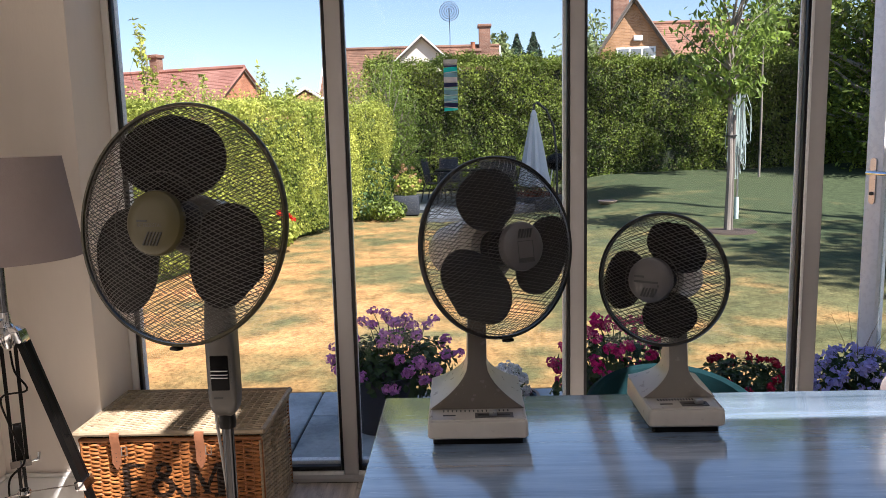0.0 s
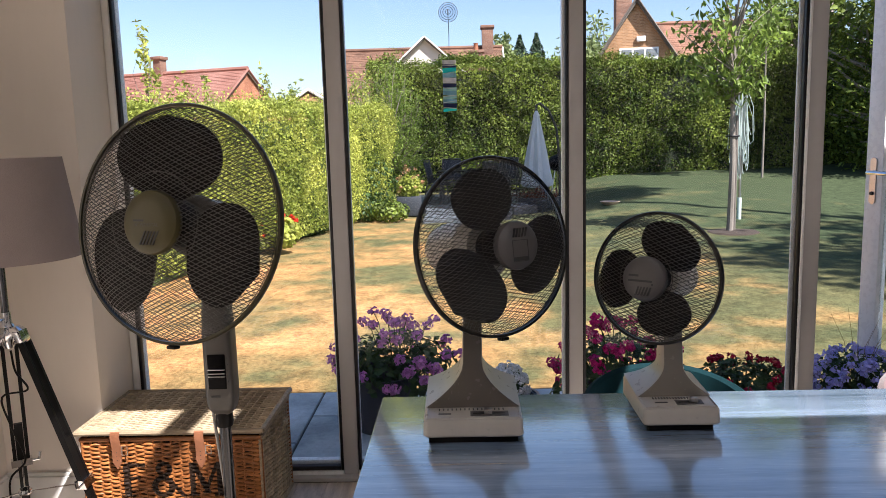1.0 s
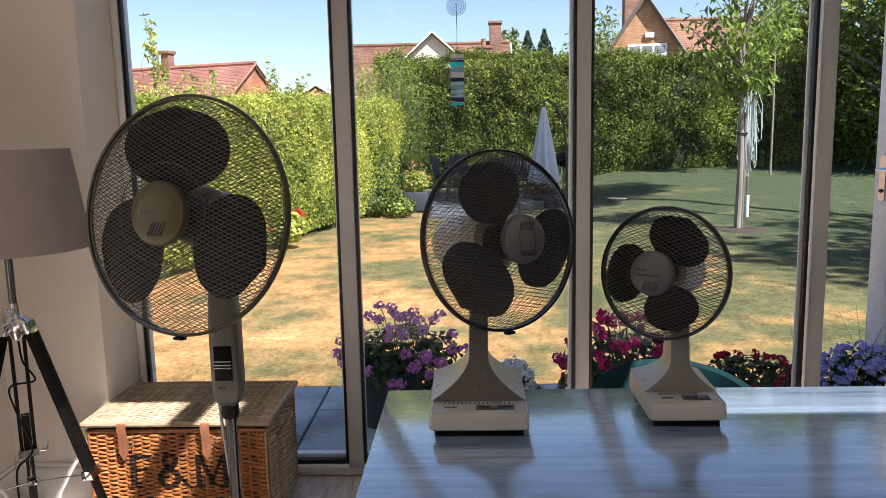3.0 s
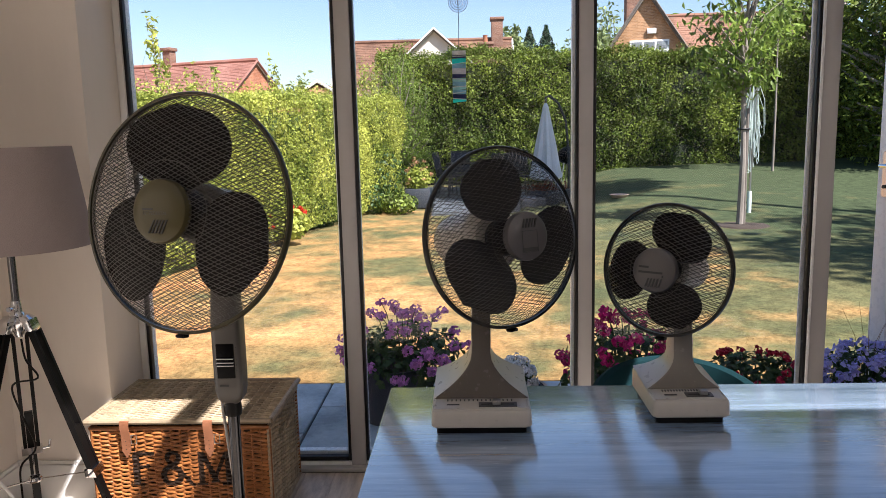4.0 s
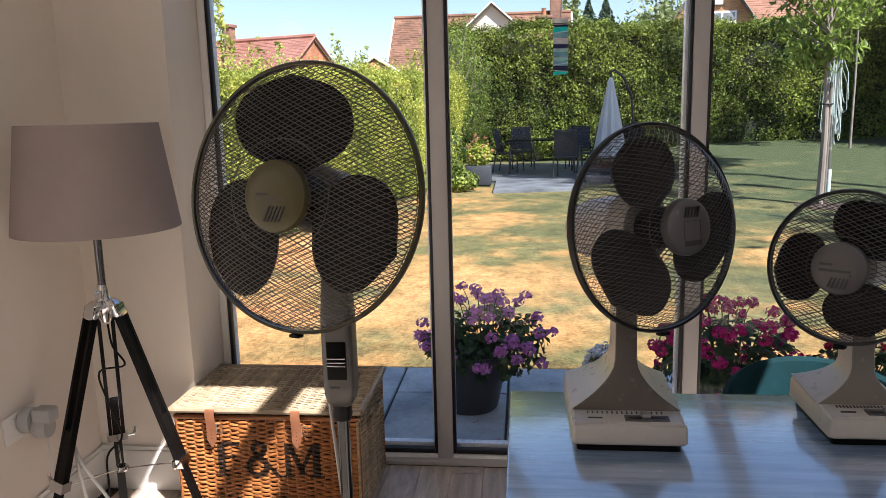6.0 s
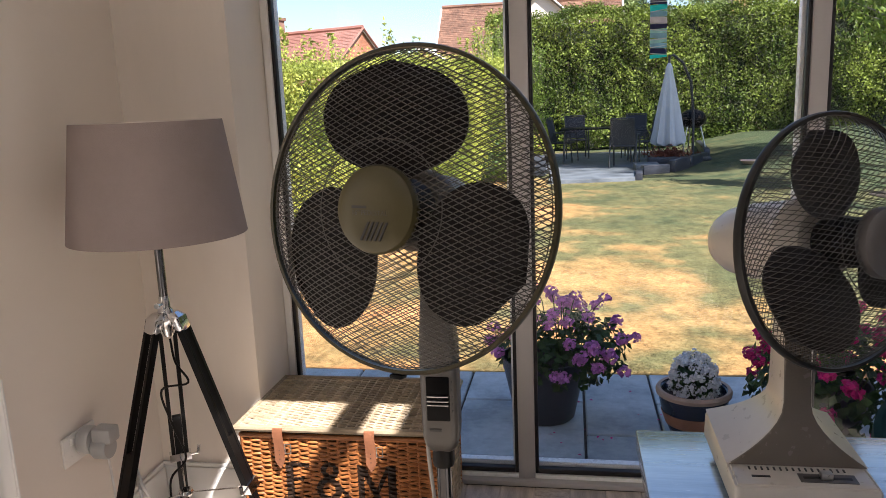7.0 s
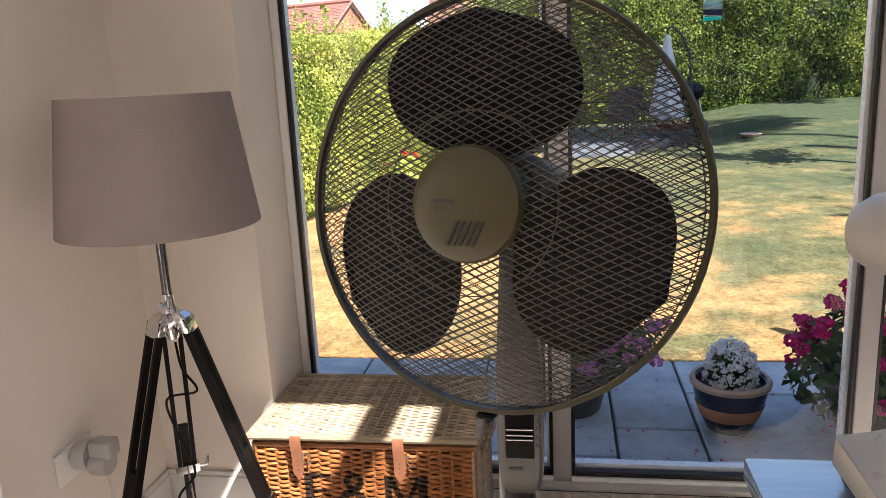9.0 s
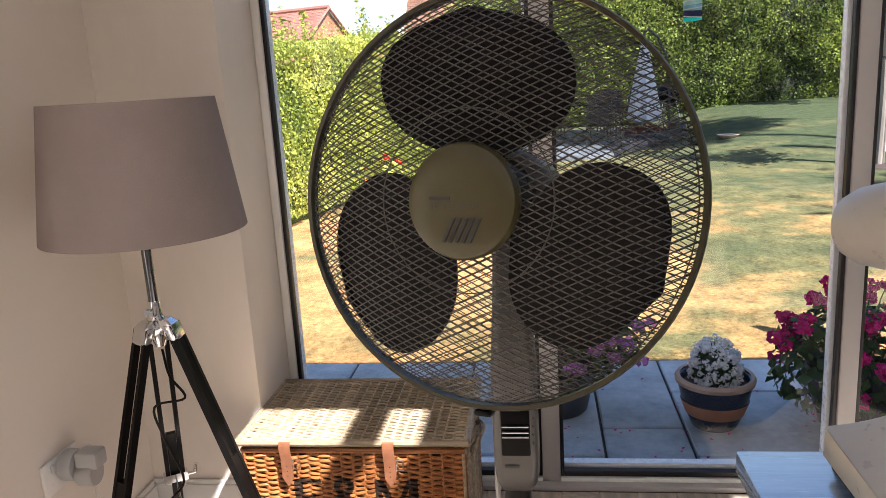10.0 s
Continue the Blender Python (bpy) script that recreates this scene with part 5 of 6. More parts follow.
def tree(name, at, label, height, fork, spread, trunk_r, material, n_leaf, leaf, droop=0.4, squash=0.75, clumps=34, bark="bark", low=0.0):
    t = thing(name, at, label, "tree")
    bm = bm_new()
    tube(bm, [(0, 0, -0.05), (trunk_r * 0.4, 0, fork * 0.5), (0, 0.02, fork), (0.0, 0, height * 0.75)], [trunk_r * 1.25, trunk_r, trunk_r * 0.8, trunk_r * 0.3], 9)
    part("trunk", bm, M[bark], t, "bare lower trunk")
    ends = []
    bm = bm_new()
    for k in range(clumps):
        a, u = rng.uniform(0, math.tau), rng.uniform(0, 1)
        z = fork + low + (height - fork - low) * u
        rr = spread * math.sin(math.pi * (0.18 + 0.75 * u)) ** 0.8 * rng.uniform(0.45, 1.05)
        e = Vector((rr * math.cos(a), rr * math.sin(a), z))
        base = Vector((0, 0, fork * 0.95 + (z - fork) * 0.45))
        limb(bm, base, e, trunk_r * 0.32, trunk_r * 0.07, 0.12, 6)
        ends.append((base, e))
    part("branchwork", bm, M[bark], t, "spreading limbs")
    P = []
    for base, e in ends:
        k = n_leaf // clumps
        u = rng.uniform(0.35, 1.1, k)[:, None]
        p = np.array(base) * (1 - u) + np.array(e) * u
        P.append(p + rng.normal(0, spread * 0.13, (k, 3)) * np.array([1, 1, squash]))
    P = np.concatenate(P)
    cloud("crown", P, rng.normal(0, 1, P.shape) + np.array([0, 0, 0.6]), leaf * rng.uniform(0.6, 1.3, len(P)), material, t, rng, shape=0.42, droop=droop, label="leafy crown")
    return t


def conifer(at, label, height, spread, n_leaf=2600, size=0.22):
    t = thing("conifer_tree", at, label, "tree")
    part("trunk", tube(bm_new(), [(0, 0, -0.2), (0, 0, height * 0.96)], [height * 0.018, 0.02], 8), M["bark"], t)
    u = rng.uniform(0.03, 1, n_leaf) ** 0.8
    a = rng.uniform(0, math.tau, n_leaf)
    tier = 0.72 + 0.28 * np.sin(u * 46 + 2 * np.sin(a * 3))
    r = spread * (1 - u) * tier * rng.uniform(0.35, 1.0, n_leaf) ** 0.5
    P = np.stack([r * np.cos(a), r * np.sin(a), height * (0.08 + 0.92 * u) - 0.12 * r], -1)
    N = np.stack([np.cos(a), np.sin(a), 0.9 + 0 * a], -1)
    cloud("crown", P, N, size * rng.uniform(0.5, 1.2, n_leaf), M["conifer"], t, rng, shape=0.35, droop=0.8, label="layered dark needles")


# young cherry on the lawn with its stake
gz = float(ground_z(4.1, 11.4))
tree("young_tree", (4.1, 11.4, gz), "young staked lawn tree with fresh green drooping leaves", 4.4, 2.0, 0.8, 0.042, M["leaf_tree"], 1700, 0.068, droop=2.0, clumps=30)
s = thing("tree_stake", (4.17, 11.42, gz), "weathered wooden tree stake with black rubber tie", "stake")
part("post", tube(bm_new(), [(0, 0, -0.1), (0, 0, 1.72)], 0.020, 10), M["stake"], s)
part("tie", tube(bm_new(), [(0.045 * math.cos(k * math.tau / 14) * 2.0 - 0.055, 0.06 * math.sin(k * math.tau / 14), 1.42) for k in range(14)], 0.012, 6, close=True), M["gasket"], s)
# bare soil ring round the trunk
ring = solid("soil_ring", [], M["soil"])
bm = bm_new()
lathe(bm, [(0.42, -0.03), (0.36, 0.006), (0.2, 0.014), (0.0, 0.018)], 22, m=pose(4.15, 11.4, gz))
for v in bm.verts:
    v.co.z += 0.012 * noise.noise(v.co * 7)
bm.to_mesh(ring.data)
bm.free()
# folded rotary clothes line
c = thing("rotary_clothes_line", (4.63, 12.5, float(ground_z(4.63, 12.5))), "folded rotary clothes line with mint green cords", "clothes line")
part("pole", tube(bm_new(), [(0, 0, -0.05), (0, 0, 2.05)], 0.022, 10), M["steel"], c)
part("ground_socket", tube(bm_new(), [(0, 0, -0.02), (0, 0, 0.36)], 0.036, 12), M["mint"], c, "mint green ground socket")
for k in range(4):
    a = radians(20 + 90 * k)
    part("arm", tube(bm_new(), [(0.03 * math.cos(a), 0.03 * math.sin(a), 0.75), (0.09 * math.cos(a), 0.09 * math.sin(a), 2.1)], 0.011, 8), M["steel"], c)
for k in range(22):
    a, r = rng.uniform(0, math.tau), rng.uniform(0.06, 0.24)
    x, y, top, lowz = r * math.cos(a), r * math.sin(a), rng.uniform(1.9, 2.1), rng.uniform(0.7, 1.5)
    pts = [(0.08 * math.cos(a), 0.08 * math.sin(a), top), (x * 0.9, y * 0.9, top * 0.6 + lowz * 0.4), (x, y, lowz), (x * 0.6 + 0.03, y * 0.6, lowz - 0.05), (x * 0.4, y * 0.5, lowz + 0.2), (0.06 * math.cos(a), 0.06 * math.sin(a), top - 0.1)]
    part("cord", tube(bm_new(), pts, 0.0042, 5), M["mint"], c)
gz = float(ground_z(7.3, 18.4))
tree("young_tree", (7.3, 18.4, gz), "slender young tree before the hedge", 5.6, 2.9, 0.9, 0.024, M["leaf_tree"], 700, 0.10, droop=1.0, clumps=18)
# dark mature trees on the right edge
tree("mature_tree", (10.9, 18.4, 0.3), "tall dense dark green tree at the garden edge", 6.2, 0.3, 2.1, 0.24, M["leaf_dark"], 30000, 0.072, clumps=150)
tree("mature_tree", (12.9, 28.5, 0.3), "dark leafy tree beyond the hedge", 7.2, 1.5, 2.0, 0.24, M["leaf_dark"], 4000, 0.2, clumps=60)
tree("mature_tree", (17.2, 20.0, 0.2), "tall dense dark green tree at the garden edge", 7.0, 1.2, 3.6, 0.3, M["conifer"], 8000, 0.24, clumps=90)
# next three stand out of view, added to shade lawn and terrace
tree("mature_tree", (11.5, 2.5, -0.15), "unseen tall tree added to shade the lawn", 13.4, 8.2, 2.4, 0.1, M["leaf_far"], 1200, 0.2, clumps=34)
tree("mature_tree", (12.8, 3.9, -0.15), "unseen tall tree added to shade the lawn", 14.0, 8.2, 2.6, 0.1, M["leaf_far"], 1200, 0.2, clumps=34)
tree("mature_tree", (11.6, 7.2, -0.15), "unseen very tall tree added to shade the terrace", 21.5, 16.8, 2.4, 0.1, M["leaf_far"], 4200, 0.24, clumps=70)
tree("mature_tree", (16.5, 26.0, 0.3), "leafy tree beyond the hedge", 7.5, 2.0, 3.2, 0.28, M["leaf_far"], 4200, 0.26, clumps=60)
# trees beyond the back hedge
for x, y, h, sp in ((2.9, 52, 8.2, 1.3), (9.2, 56, 7.6, 2.2), (10.8, 62, 10.5, 3.4), (19.0, 48, 10.5, 4.0), (26, 46, 12.0, 5.0), (-13.0, 60, 5.3, 3.0)):
    tree("far_tree", (x, y, 0), "leafy tree beyond the garden", h, h * 0.25, sp, 0.2, M["leaf_far"], 2200, 0.26, clumps=40)
conifer((5.3, 66, 0), "dark pointed conifer beyond the hedge", 9.9, 4.4, 5200, 0.2)
conifer((6.9, 68, 0), "dark pointed conifer beyond the hedge", 10.3, 4.6, 5200, 0.2)
for x, y, h in ((4.4, 52, 6.3), (6.6, 56, 6.7), (8.6, 60, 7.0), (12.5, 52, 7.0), (0.5, 50, 5.4)):
    tree("far_tree", (x, y, 0), "low leafy tree beyond the garden", h, 0.8, 2.6, 0.15, M["leaf_tree"], 1500, 0.24, clumps=30)
for x, y, h in ((-1.85, 16.3, 3.0), (-1.45, 16.8, 3.3), (-1.2, 17.1, 3.0)):
    tree("hedge_tree", (x, y, -0.12), "bushy yellow-green young tree at the hedge corner", h, 0.5, 0.6, 0.03, M["leaf_tree"], 3600, 0.034, clumps=40)
# saplings shooting out of the near hedge
for x, y, h in ((-3.67, 9.2, 3.2), (-3.86, 10.0, 2.4), (-3.6, 10.1, 2.5), (-3.28, 10.2, 2.42), (-2.93, 11.8, 2.68), (-2.55, 12.2, 2.45), (-1.9, 14.4, 2.9), (-2.2, 14.8, 2.7), (-1.75, 15.3, 3.1), (-1.5, 15.7, 2.6)):
    tree("sapling", (x, y, -0.15), "slender sapling growing up through the hedge", h, h * 0.5, 0.13 + 0.05 * (h - 2.2), 0.012, M["leaf_lime"], 300, 0.042, clumps=14)


# ---- houses beyond ----
def tiled_slope(parent, corner, along, up, nx, ny, material, name="roof_slope"):
    """A roof slope of overlapping tile courses: corner, vector along the eaves, vector up the slope."""
    corner, along, up = Vector(corner), Vector(along), Vector(up)
    nrm = along.cross(up).normalized()
    if nrm.z < 0:
        nrm = -nrm
    bm = bm_new()
    for j in range(ny):
        for i in range(nx):
            o = 0.5 * (j % 2)
            u0, u1 = max(0, (i - o + 0.03) / nx), min(1, (i - o + 0.97) / nx)
            v0, v1 = j / ny, min(1, (j + 1.25) / ny)
            lift = 0.015 + 0.006 * math.sin(i * 7.1 + j * 3.3)
            p = [corner + along * u + up * v + nrm * h for u, v, h in ((u0, v0, lift), (u1, v0, lift), (u1, v1, 0.0), (u0, v1, 0.0))]
            q = [corner + along * u0 + up * v0, corner + along * u1 + up * v0]
            vs = [bm.verts.new(c) for c in p + q]
            bm.faces.new(vs[:4])
            bm.faces.new((vs[0], vs[4], vs[5], vs[1]))
    ob = part(name, bm, material, parent, "courses of clay tiles")
    bm = bm_new()
    a = [corner - nrm * 0.02, corner + along - nrm * 0.02, corner + along + up - nrm * 0.02, corner + up - nrm * 0.02]
    loft(bm, [a, [p - nrm * 0.12 for p in a]])
    part("roof_deck", bm, M["stake"], parent)
    return ob


def gable_house(at, turn, label, L, Wd, eaves, ridge, wall, tile, nx, ny, over=0.3):
    """Long axis along local x; gable ends at x = 0 and x = L."""
    h = thing("house", at, label, "house", turn=turn)
    bm = bm_new()
    prism(bm, [(0, 0), (Wd, 0), (Wd, eaves), (Wd / 2, ridge - 0.15), (0, eaves)], 0, L, m=Matrix(((0, 0, 1, 0), (1, 0, 0, 0), (0, 1, 0, 0), (0, 0, 0, 1))))
    part("wall", bm, wall, h)
    k = over / (Wd / 2)
    rise = ridge - eaves
    tiled_slope(h, (-over, -over, eaves - rise * k), (L + 2 * over, 0, 0), (0, Wd / 2 + over, rise * (1 + k)), nx, ny, tile)
    tiled_slope(h, (-over, Wd + over, eaves - rise * k), (L + 2 * over, 0, 0), (0, -Wd / 2 - over, rise * (1 + k)), nx, ny, tile)
    part("ridge_tiles", tube(bm_new(), [(-over, Wd / 2, ridge + 0.02), (L + over, Wd / 2, ridge + 0.02)], 0.13, 8), tile, h)
    for x in (-over - 0.02, L + over + 0.02):
        bm = bm_new()
        for s in (0, 1):
            tube(bm, [(x, -over if s == 0 else Wd + over, eaves - rise * k - 0.02), (x, Wd / 2, ridge - 0.02)], 0.06, 6)
        part("verge_board", bm, M["bead"] if wall is M["render"] else tile, h)
    return h


def chimney(parent, x, y, z0, z1, w, d, wall, pot=True):
    c = part("chimney", box(bm_new(), x - w / 2, x + w / 2, y - d / 2, y + d / 2, z0, z1, bevel=0.02), wall, parent, "brick chimney stack")
    part("chimney_cap", box(bm_new(), x - w / 2 - 0.08, x + w / 2 + 0.08, y - d / 2 - 0.08, y + d / 2 + 0.08, z1 + 0.001, z1 + 0.18, bevel=0.03), wall, c)
    if pot:
        part("chimney_pot", lathe(bm_new(), [(0.0, z1 + 0.18), (0.16, z1 + 0.18), (0.13, z1 + 0.55), (0.16, z1 + 0.6), (0.12, z1 + 0.6), (0, z1 + 0.5)], 14, m=pose(x, y, 0)), M["terracotta"], c)


# each house stands at D metres; places follow from bearings seen from the room
def spot(bearing, D):
    return 0.06 + bearing * D, D


# red-roofed house behind the near hedge: ridge runs to the right, brick gable turned towards the garden
x, y = spot(-0.622, 38)
h = gable_house((x - 0.2, y + 2.65, 0), -18.0, "red brick house with red clay roof", 12.2, 7.2, 2.6, 5.28, M["redbrick"], M["redtile"], 80, 34, 0.12)
chimney(h, 6.75, 3.6, 4.6, 6.05, 0.50, 0.5, M["brownbrick"], False)
# long tiled house with a cream front gable
x, y = spot(-0.175, 46)
h = gable_house((x, y, 0), 0.0, "long house with mottled clay roof", 10.6, 8.0, 3.3, 7.15, M["render"], M["tile"], 70, 34, 0.3)
chimney(h, 9.95, 3.9, 5.8, 8.3, 0.72, 0.8, M["brownbrick"], False)
chimney(h, 9.15, 1.7, 4.6, 6.55, 0.85, 0.6, M["brownbrick"])
x2, y2 = spot(-0.088, 44.2)
w = thing("house_wing", (x2 + 2.0, y2 + 6.0, 0), "cream rendered gabled house wing with tiled roof", "house", turn=0.0)
bm = bm_new()
prism(bm, [(-2.6, 0), (2.6, 0), (2.6, 4.8), (0, 7.1), (-2.6, 4.8)], -0.0, 6.0, m=pose(0, 0, 0, 90, 0, 0))
part("wall", bm, M["render"], w)
for s in (1, -1):
    tiled_slope(w, (s * 2.9, -6.25, 4.62), (0, 6.2, 0), (-s * 2.9, 0, 2.56), 26, 12, M["tile"])
    part("verge_board", tube(bm_new(), [(s * 2.9, -6.3, 4.55), (0, -6.3, 7.15)], 0.045, 6), M["bead"], w)
# brick-gabled house on the right
x3, y3 = spot(0.237, 40)
w = thing("house", (x3 + 1.05, y3 + 6.86, 0), "orange brick gabled house with white window and tiled roof", "house", turn=-11.5)
bm = bm_new()
prism(bm, [(-2.7, 0), (2.7, 0), (2.7, 4.2), (0, 8.1), (-2.7, 4.2)], 0, 7.0, m=pose(0, 0, 0, 90, 0, 0))
part("wall", bm, M["brick"], w)
for s in (1, -1):
    tiled_slope(w, (s * 2.95, -7.25, 3.9), (0, 7.2, 0), (-s * 2.95, 0, 4.32), 30, 20, M["tile"])
    part("verge_board", tube(bm_new(), [(s * 2.95, -7.3, 3.82), (0, -7.3, 8.2)], 0.05, 6), M["stake"], w)
win = part("window", box(bm_new(), -0.85, 1.10, -7.06, -7.0, 4.55, 5.75, bevel=0.01), M["bead"], w, "white casement window")
for k in range(3):
    part("pane", box(bm_new(), -0.75 + k * 0.62, -0.23 + k * 0.62, -7.075, -7.062, 4.65, 5.2), M["far_pane"], win)
    part("pane", box(bm_new(), -0.75 + k * 0.62, -0.23 + k * 0.62, -7.075, -7.062, 5.28, 5.66), M["far_pane"], win)
part("alarm_box", box(bm_new(), 0.0, 0.45, -7.12, -7.0, 6.05, 6.32, bevel=0.03), M["bead"], w, "white alarm box")
w2 = gable_house((x3 + 1.0, y3 + 4.0, 0), 0.0, "long tiled house range behind the brick gable", 12.0, 8.0, 3.6, 8.0, M["brick"], M["orangetile"], 70, 34, 0.3)
chimney(w2, -0.4, 3.9, 6.5, 9.6, 0.95, 0.8, M["brownbrick"])
# small white-verged gable beyond the near hedge
x4, y4 = spot(-0.196, 40)
w = thing("garage", (x4, y4 + 4, 0), "small garage with white-edged gable", "garage")
bm = bm_new()
prism(bm, [(-1.3, 0), (1.3, 0), (1.3, 3.3), (0, 4.05), (-1.3, 3.3)], 0, 4.0, m=pose(0, 0, 0, 90, 0, 0))
part("wall", bm, M["brick"], w)
for s in (1, -1):
    part("verge_board", tube(bm_new(), [(s * 1.45, -4.05, 3.22), (0, -4.05, 4.12)], 0.08, 6), M["bead"], w)
    tiled_slope(w, (s * 1.45, -4.0, 3.25), (0, 4.0, 0), (-s * 1.45, 0, 0.85), 10, 4, M["tile"])


# ---- far terrace ----
TZ = -0.075
terrace = thing("terrace", (0, 0, 0), "", "", kind="structure")
terrace["label"], terrace["category"] = "paved far terrace with low sleeper edge", "terrace"
part("paving", prism(bm_new(), [(-0.62, 13.5), (0.85, 13.75), (0.95, 14.7), (1.45, 14.9), (2.45, 16.9), (2.75, 19.8), (-1.3, 19.8), (-1.3, 15.4), (-0.62, 15.2)], -0.3, TZ, bevel=0.008), M["slate"], terrace)


def sleeper(x0, y0, x1, y1, z0, z1, w=0.12):
    L, a = math.hypot(x1 - x0, y1 - y0), math.degrees(math.atan2(y1 - y0, x1 - x0))
    part("edge", box(bm_new(), 0, L, -w / 2, w / 2, z0, z1, bevel=0.012, m=pose(x0, y0, 0, 0, 0, a)), M["planter"], terrace, "dark sleeper edging")


sleeper(0.92, 13.82, 1.0, 14.72, -0.3, TZ + 0.06)
sleeper(1.06, 14.78, 1.55, 14.98, -0.3, TZ + 0.10)
sleeper(1.62, 15.04, 2.52, 16.86, -0.3, TZ + 0.16)
sleeper(2.56, 16.96, 2.82, 19.8, -0.3, TZ + 0.22)
part("step", box(bm_new(), 0.95, 1.40, 14.95, 15.55, TZ + 0.002, TZ + 0.10, bevel=0.012), M["slate"], terrace, "low slate step")
b = thing("low_planter", (1.68, 15.95, TZ), "low dark planter with rusty red leaves", "planter")
part("box", box(bm_new(), -0.42, 0.42, -0.16, 0.16, 0.001, 0.16, bevel=0.01), M["planter"], b)
L, N = np.array([0, 0, 0.22]) + rng.normal(0, 1, (900, 3)) * np.array([0.2, 0.08, 0.05]), rng.normal(0, 1, (900, 3))
cloud("leaves", L, N, 0.028 * rng.uniform(0.6, 1.2, 900), M["rusty"], b, rng, shape=0.6, label="rusty red foliage")


def parasol(at):
    p = thing("parasol", at, "closed white cantilever parasol on a dark curved pole", "parasol")
    bm = bm_new()
    secs = []
    for z, r in ((0.36, 0.30), (0.40, 0.31), (0.65, 0.265), (1.1, 0.195), (1.55, 0.12), (1.84, 0.07), (1.88, 0.073), (1.93, 0.05), (2.0, 0.02)):
        ring = []
        for k in range(40):
            a = k * math.tau / 40
            f = 1 + 0.16 * math.cos(8 * a) * min(1, (1.9 - min(z, 1.9)) * 2)
            ring.append((r * f * math.cos(a), r * f * math.sin(a), z + (0.03 * math.cos(8 * a) if z < 0.5 else 0)))
        secs.append(ring)
    loft(bm, secs)
    part("canopy", bm, M["canvas"], p, "furled white canopy")
    part("pole", tube(bm_new(), [(0.52, 0.2, 0.0), (0.52, 0.2, 0.9), (0.45, 0.16, 1.6), (0.28, 0.1, 1.98), (0.08, 0.02, 2.14), (0.0, 0.0, 2.1), (0, 0, 1.97)], 0.028, 10), M["metal_dk"], p)
    part("base", box(bm_new(), 0.15, 0.85, -0.1, 0.5, 0.0, 0.09, bevel=0.02), M["metal_dk"], p)


parasol((1.73, 16.6, TZ))


def garden_chair(at, turn):
    c = thing("garden_chair", at, "dark metal garden chair with grey mesh seat", "chair", "garden chairs", turn)
    for sx in (-1, 1):
        part("side_frame", tube(bm_new(), [(sx * 0.25, -0.28, 0), (sx * 0.25, -0.24, 0.62), (sx * 0.25, 0.12, 0.64), (sx * 0.25, 0.22, 0.4), (sx * 0.25, 0.3, 0.0)], 0.016, 8), M["metal_dk"], c)
        part("back_upright", tube(bm_new(), [(sx * 0.22, 0.18, 0.4), (sx * 0.22, 0.30, 0.95)], 0.015, 8), M["metal_dk"], c)
    part("top_rail", tube(bm_new(), [(-0.22, 0.30, 0.95), (0.22, 0.30, 0.95)], 0.015, 8), M["metal_dk"], c)
    part("seat", box(bm_new(), -0.23, 0.23, -0.24, 0.2, 0.40, 0.425, bevel=0.008), M["mesh_dk"], c)
    bm = bm_new()
    loft(bm, [[(x, 0.19 + (z - 0.43) * 0.21 + dy, z) for x, dy in ((-0.21, 0), (0.21, 0), (0.21, 0.012), (-0.21, 0.012))] for z in (0.44, 0.93)])
    part("backrest", bm, M["mesh_dk"], c)
    return c


first = garden_chair((0.80, 15.7, TZ), 168)
for x, y, a in ((1.18, 18.1, -12), (-0.12, 18.2, 6), (-0.42, 17.3, 75), (1.28, 16.95, -80)):
    copy_thing(first, pose(x, y, TZ, 0, 0, a))
t = thing("garden_table", (0.30, 17.05, TZ), "dark metal and glass garden table", "table")
part("tabletop", box(bm_new(), -0.75, 0.75, -0.45, 0.45, 0.70, 0.725, bevel=0.008), M["dark_panel"], t)
for sx in (-1, 1):
    for sy in (-1, 1):
        part("leg", tube(bm_new(), [(sx * 0.66, sy * 0.36, 0.7), (sx * 0.7, sy * 0.4, 0)], 0.02, 8), M["metal_dk"], t)
b = thing("kettle_barbecue", (2.36, 17.6, TZ), "black kettle barbecue on thin legs", "barbecue")
part("bowl", lathe(bm_new(), [(0, 0.62), (0.15, 0.64), (0.25, 0.72), (0.28, 0.8), (0.28, 0.82), (0, 0.82)], 24), M["black"], b)
part("lid", lathe(bm_new(), [(0.285, 0.822), (0.285, 0.85), (0.22, 0.96), (0.1, 1.02), (0, 1.03)], 24), M["black"], b)
part("lid_handle", tube(bm_new(), [(-0.06, 0, 1.02), (-0.05, 0, 1.07), (0.05, 0, 1.07), (0.06, 0, 1.02)], 0.012, 8), M["black"], b)
for k in range(3):
    a = radians(100 + 120 * k)
    part("leg", tube(bm_new(), [(0.16 * math.cos(a), 0.16 * math.sin(a), 0.68), (0.32 * math.cos(a), 0.32 * math.sin(a), 0)], 0.014, 8), M["steel"], b)


# ---- flower pots ----
def pot(name, at, label, profile, material, inner_z, r_soil, bands=()):
    p = thing(name, at, label, "flower pot")
    part("pot", lathe(bm_new(), profile, 36), material, p)
    part("soil", lathe(bm_new(), [(r_soil, inner_z), (r_soil * 0.5, inner_z + 0.012), (0, inner_z + 0.015)], 20), M["soil"], p)
    for prof, mt, lab in bands:
        part("band", lathe(bm_new(), prof, 36), mt, p, lab)
    return p


def blob_points(n, cx, cy, cz, rx, ry, rz, shell=0.45):
    v = rng.normal(0, 1, (n, 3))
    v /= np.linalg.norm(v, axis=1)[:, None]
    r = shell + (1 - shell) * rng.uniform(0, 1, n) ** 0.5
    return np.array([cx, cy, cz]) + v * r[:, None] * np.array([rx, ry, rz]), v


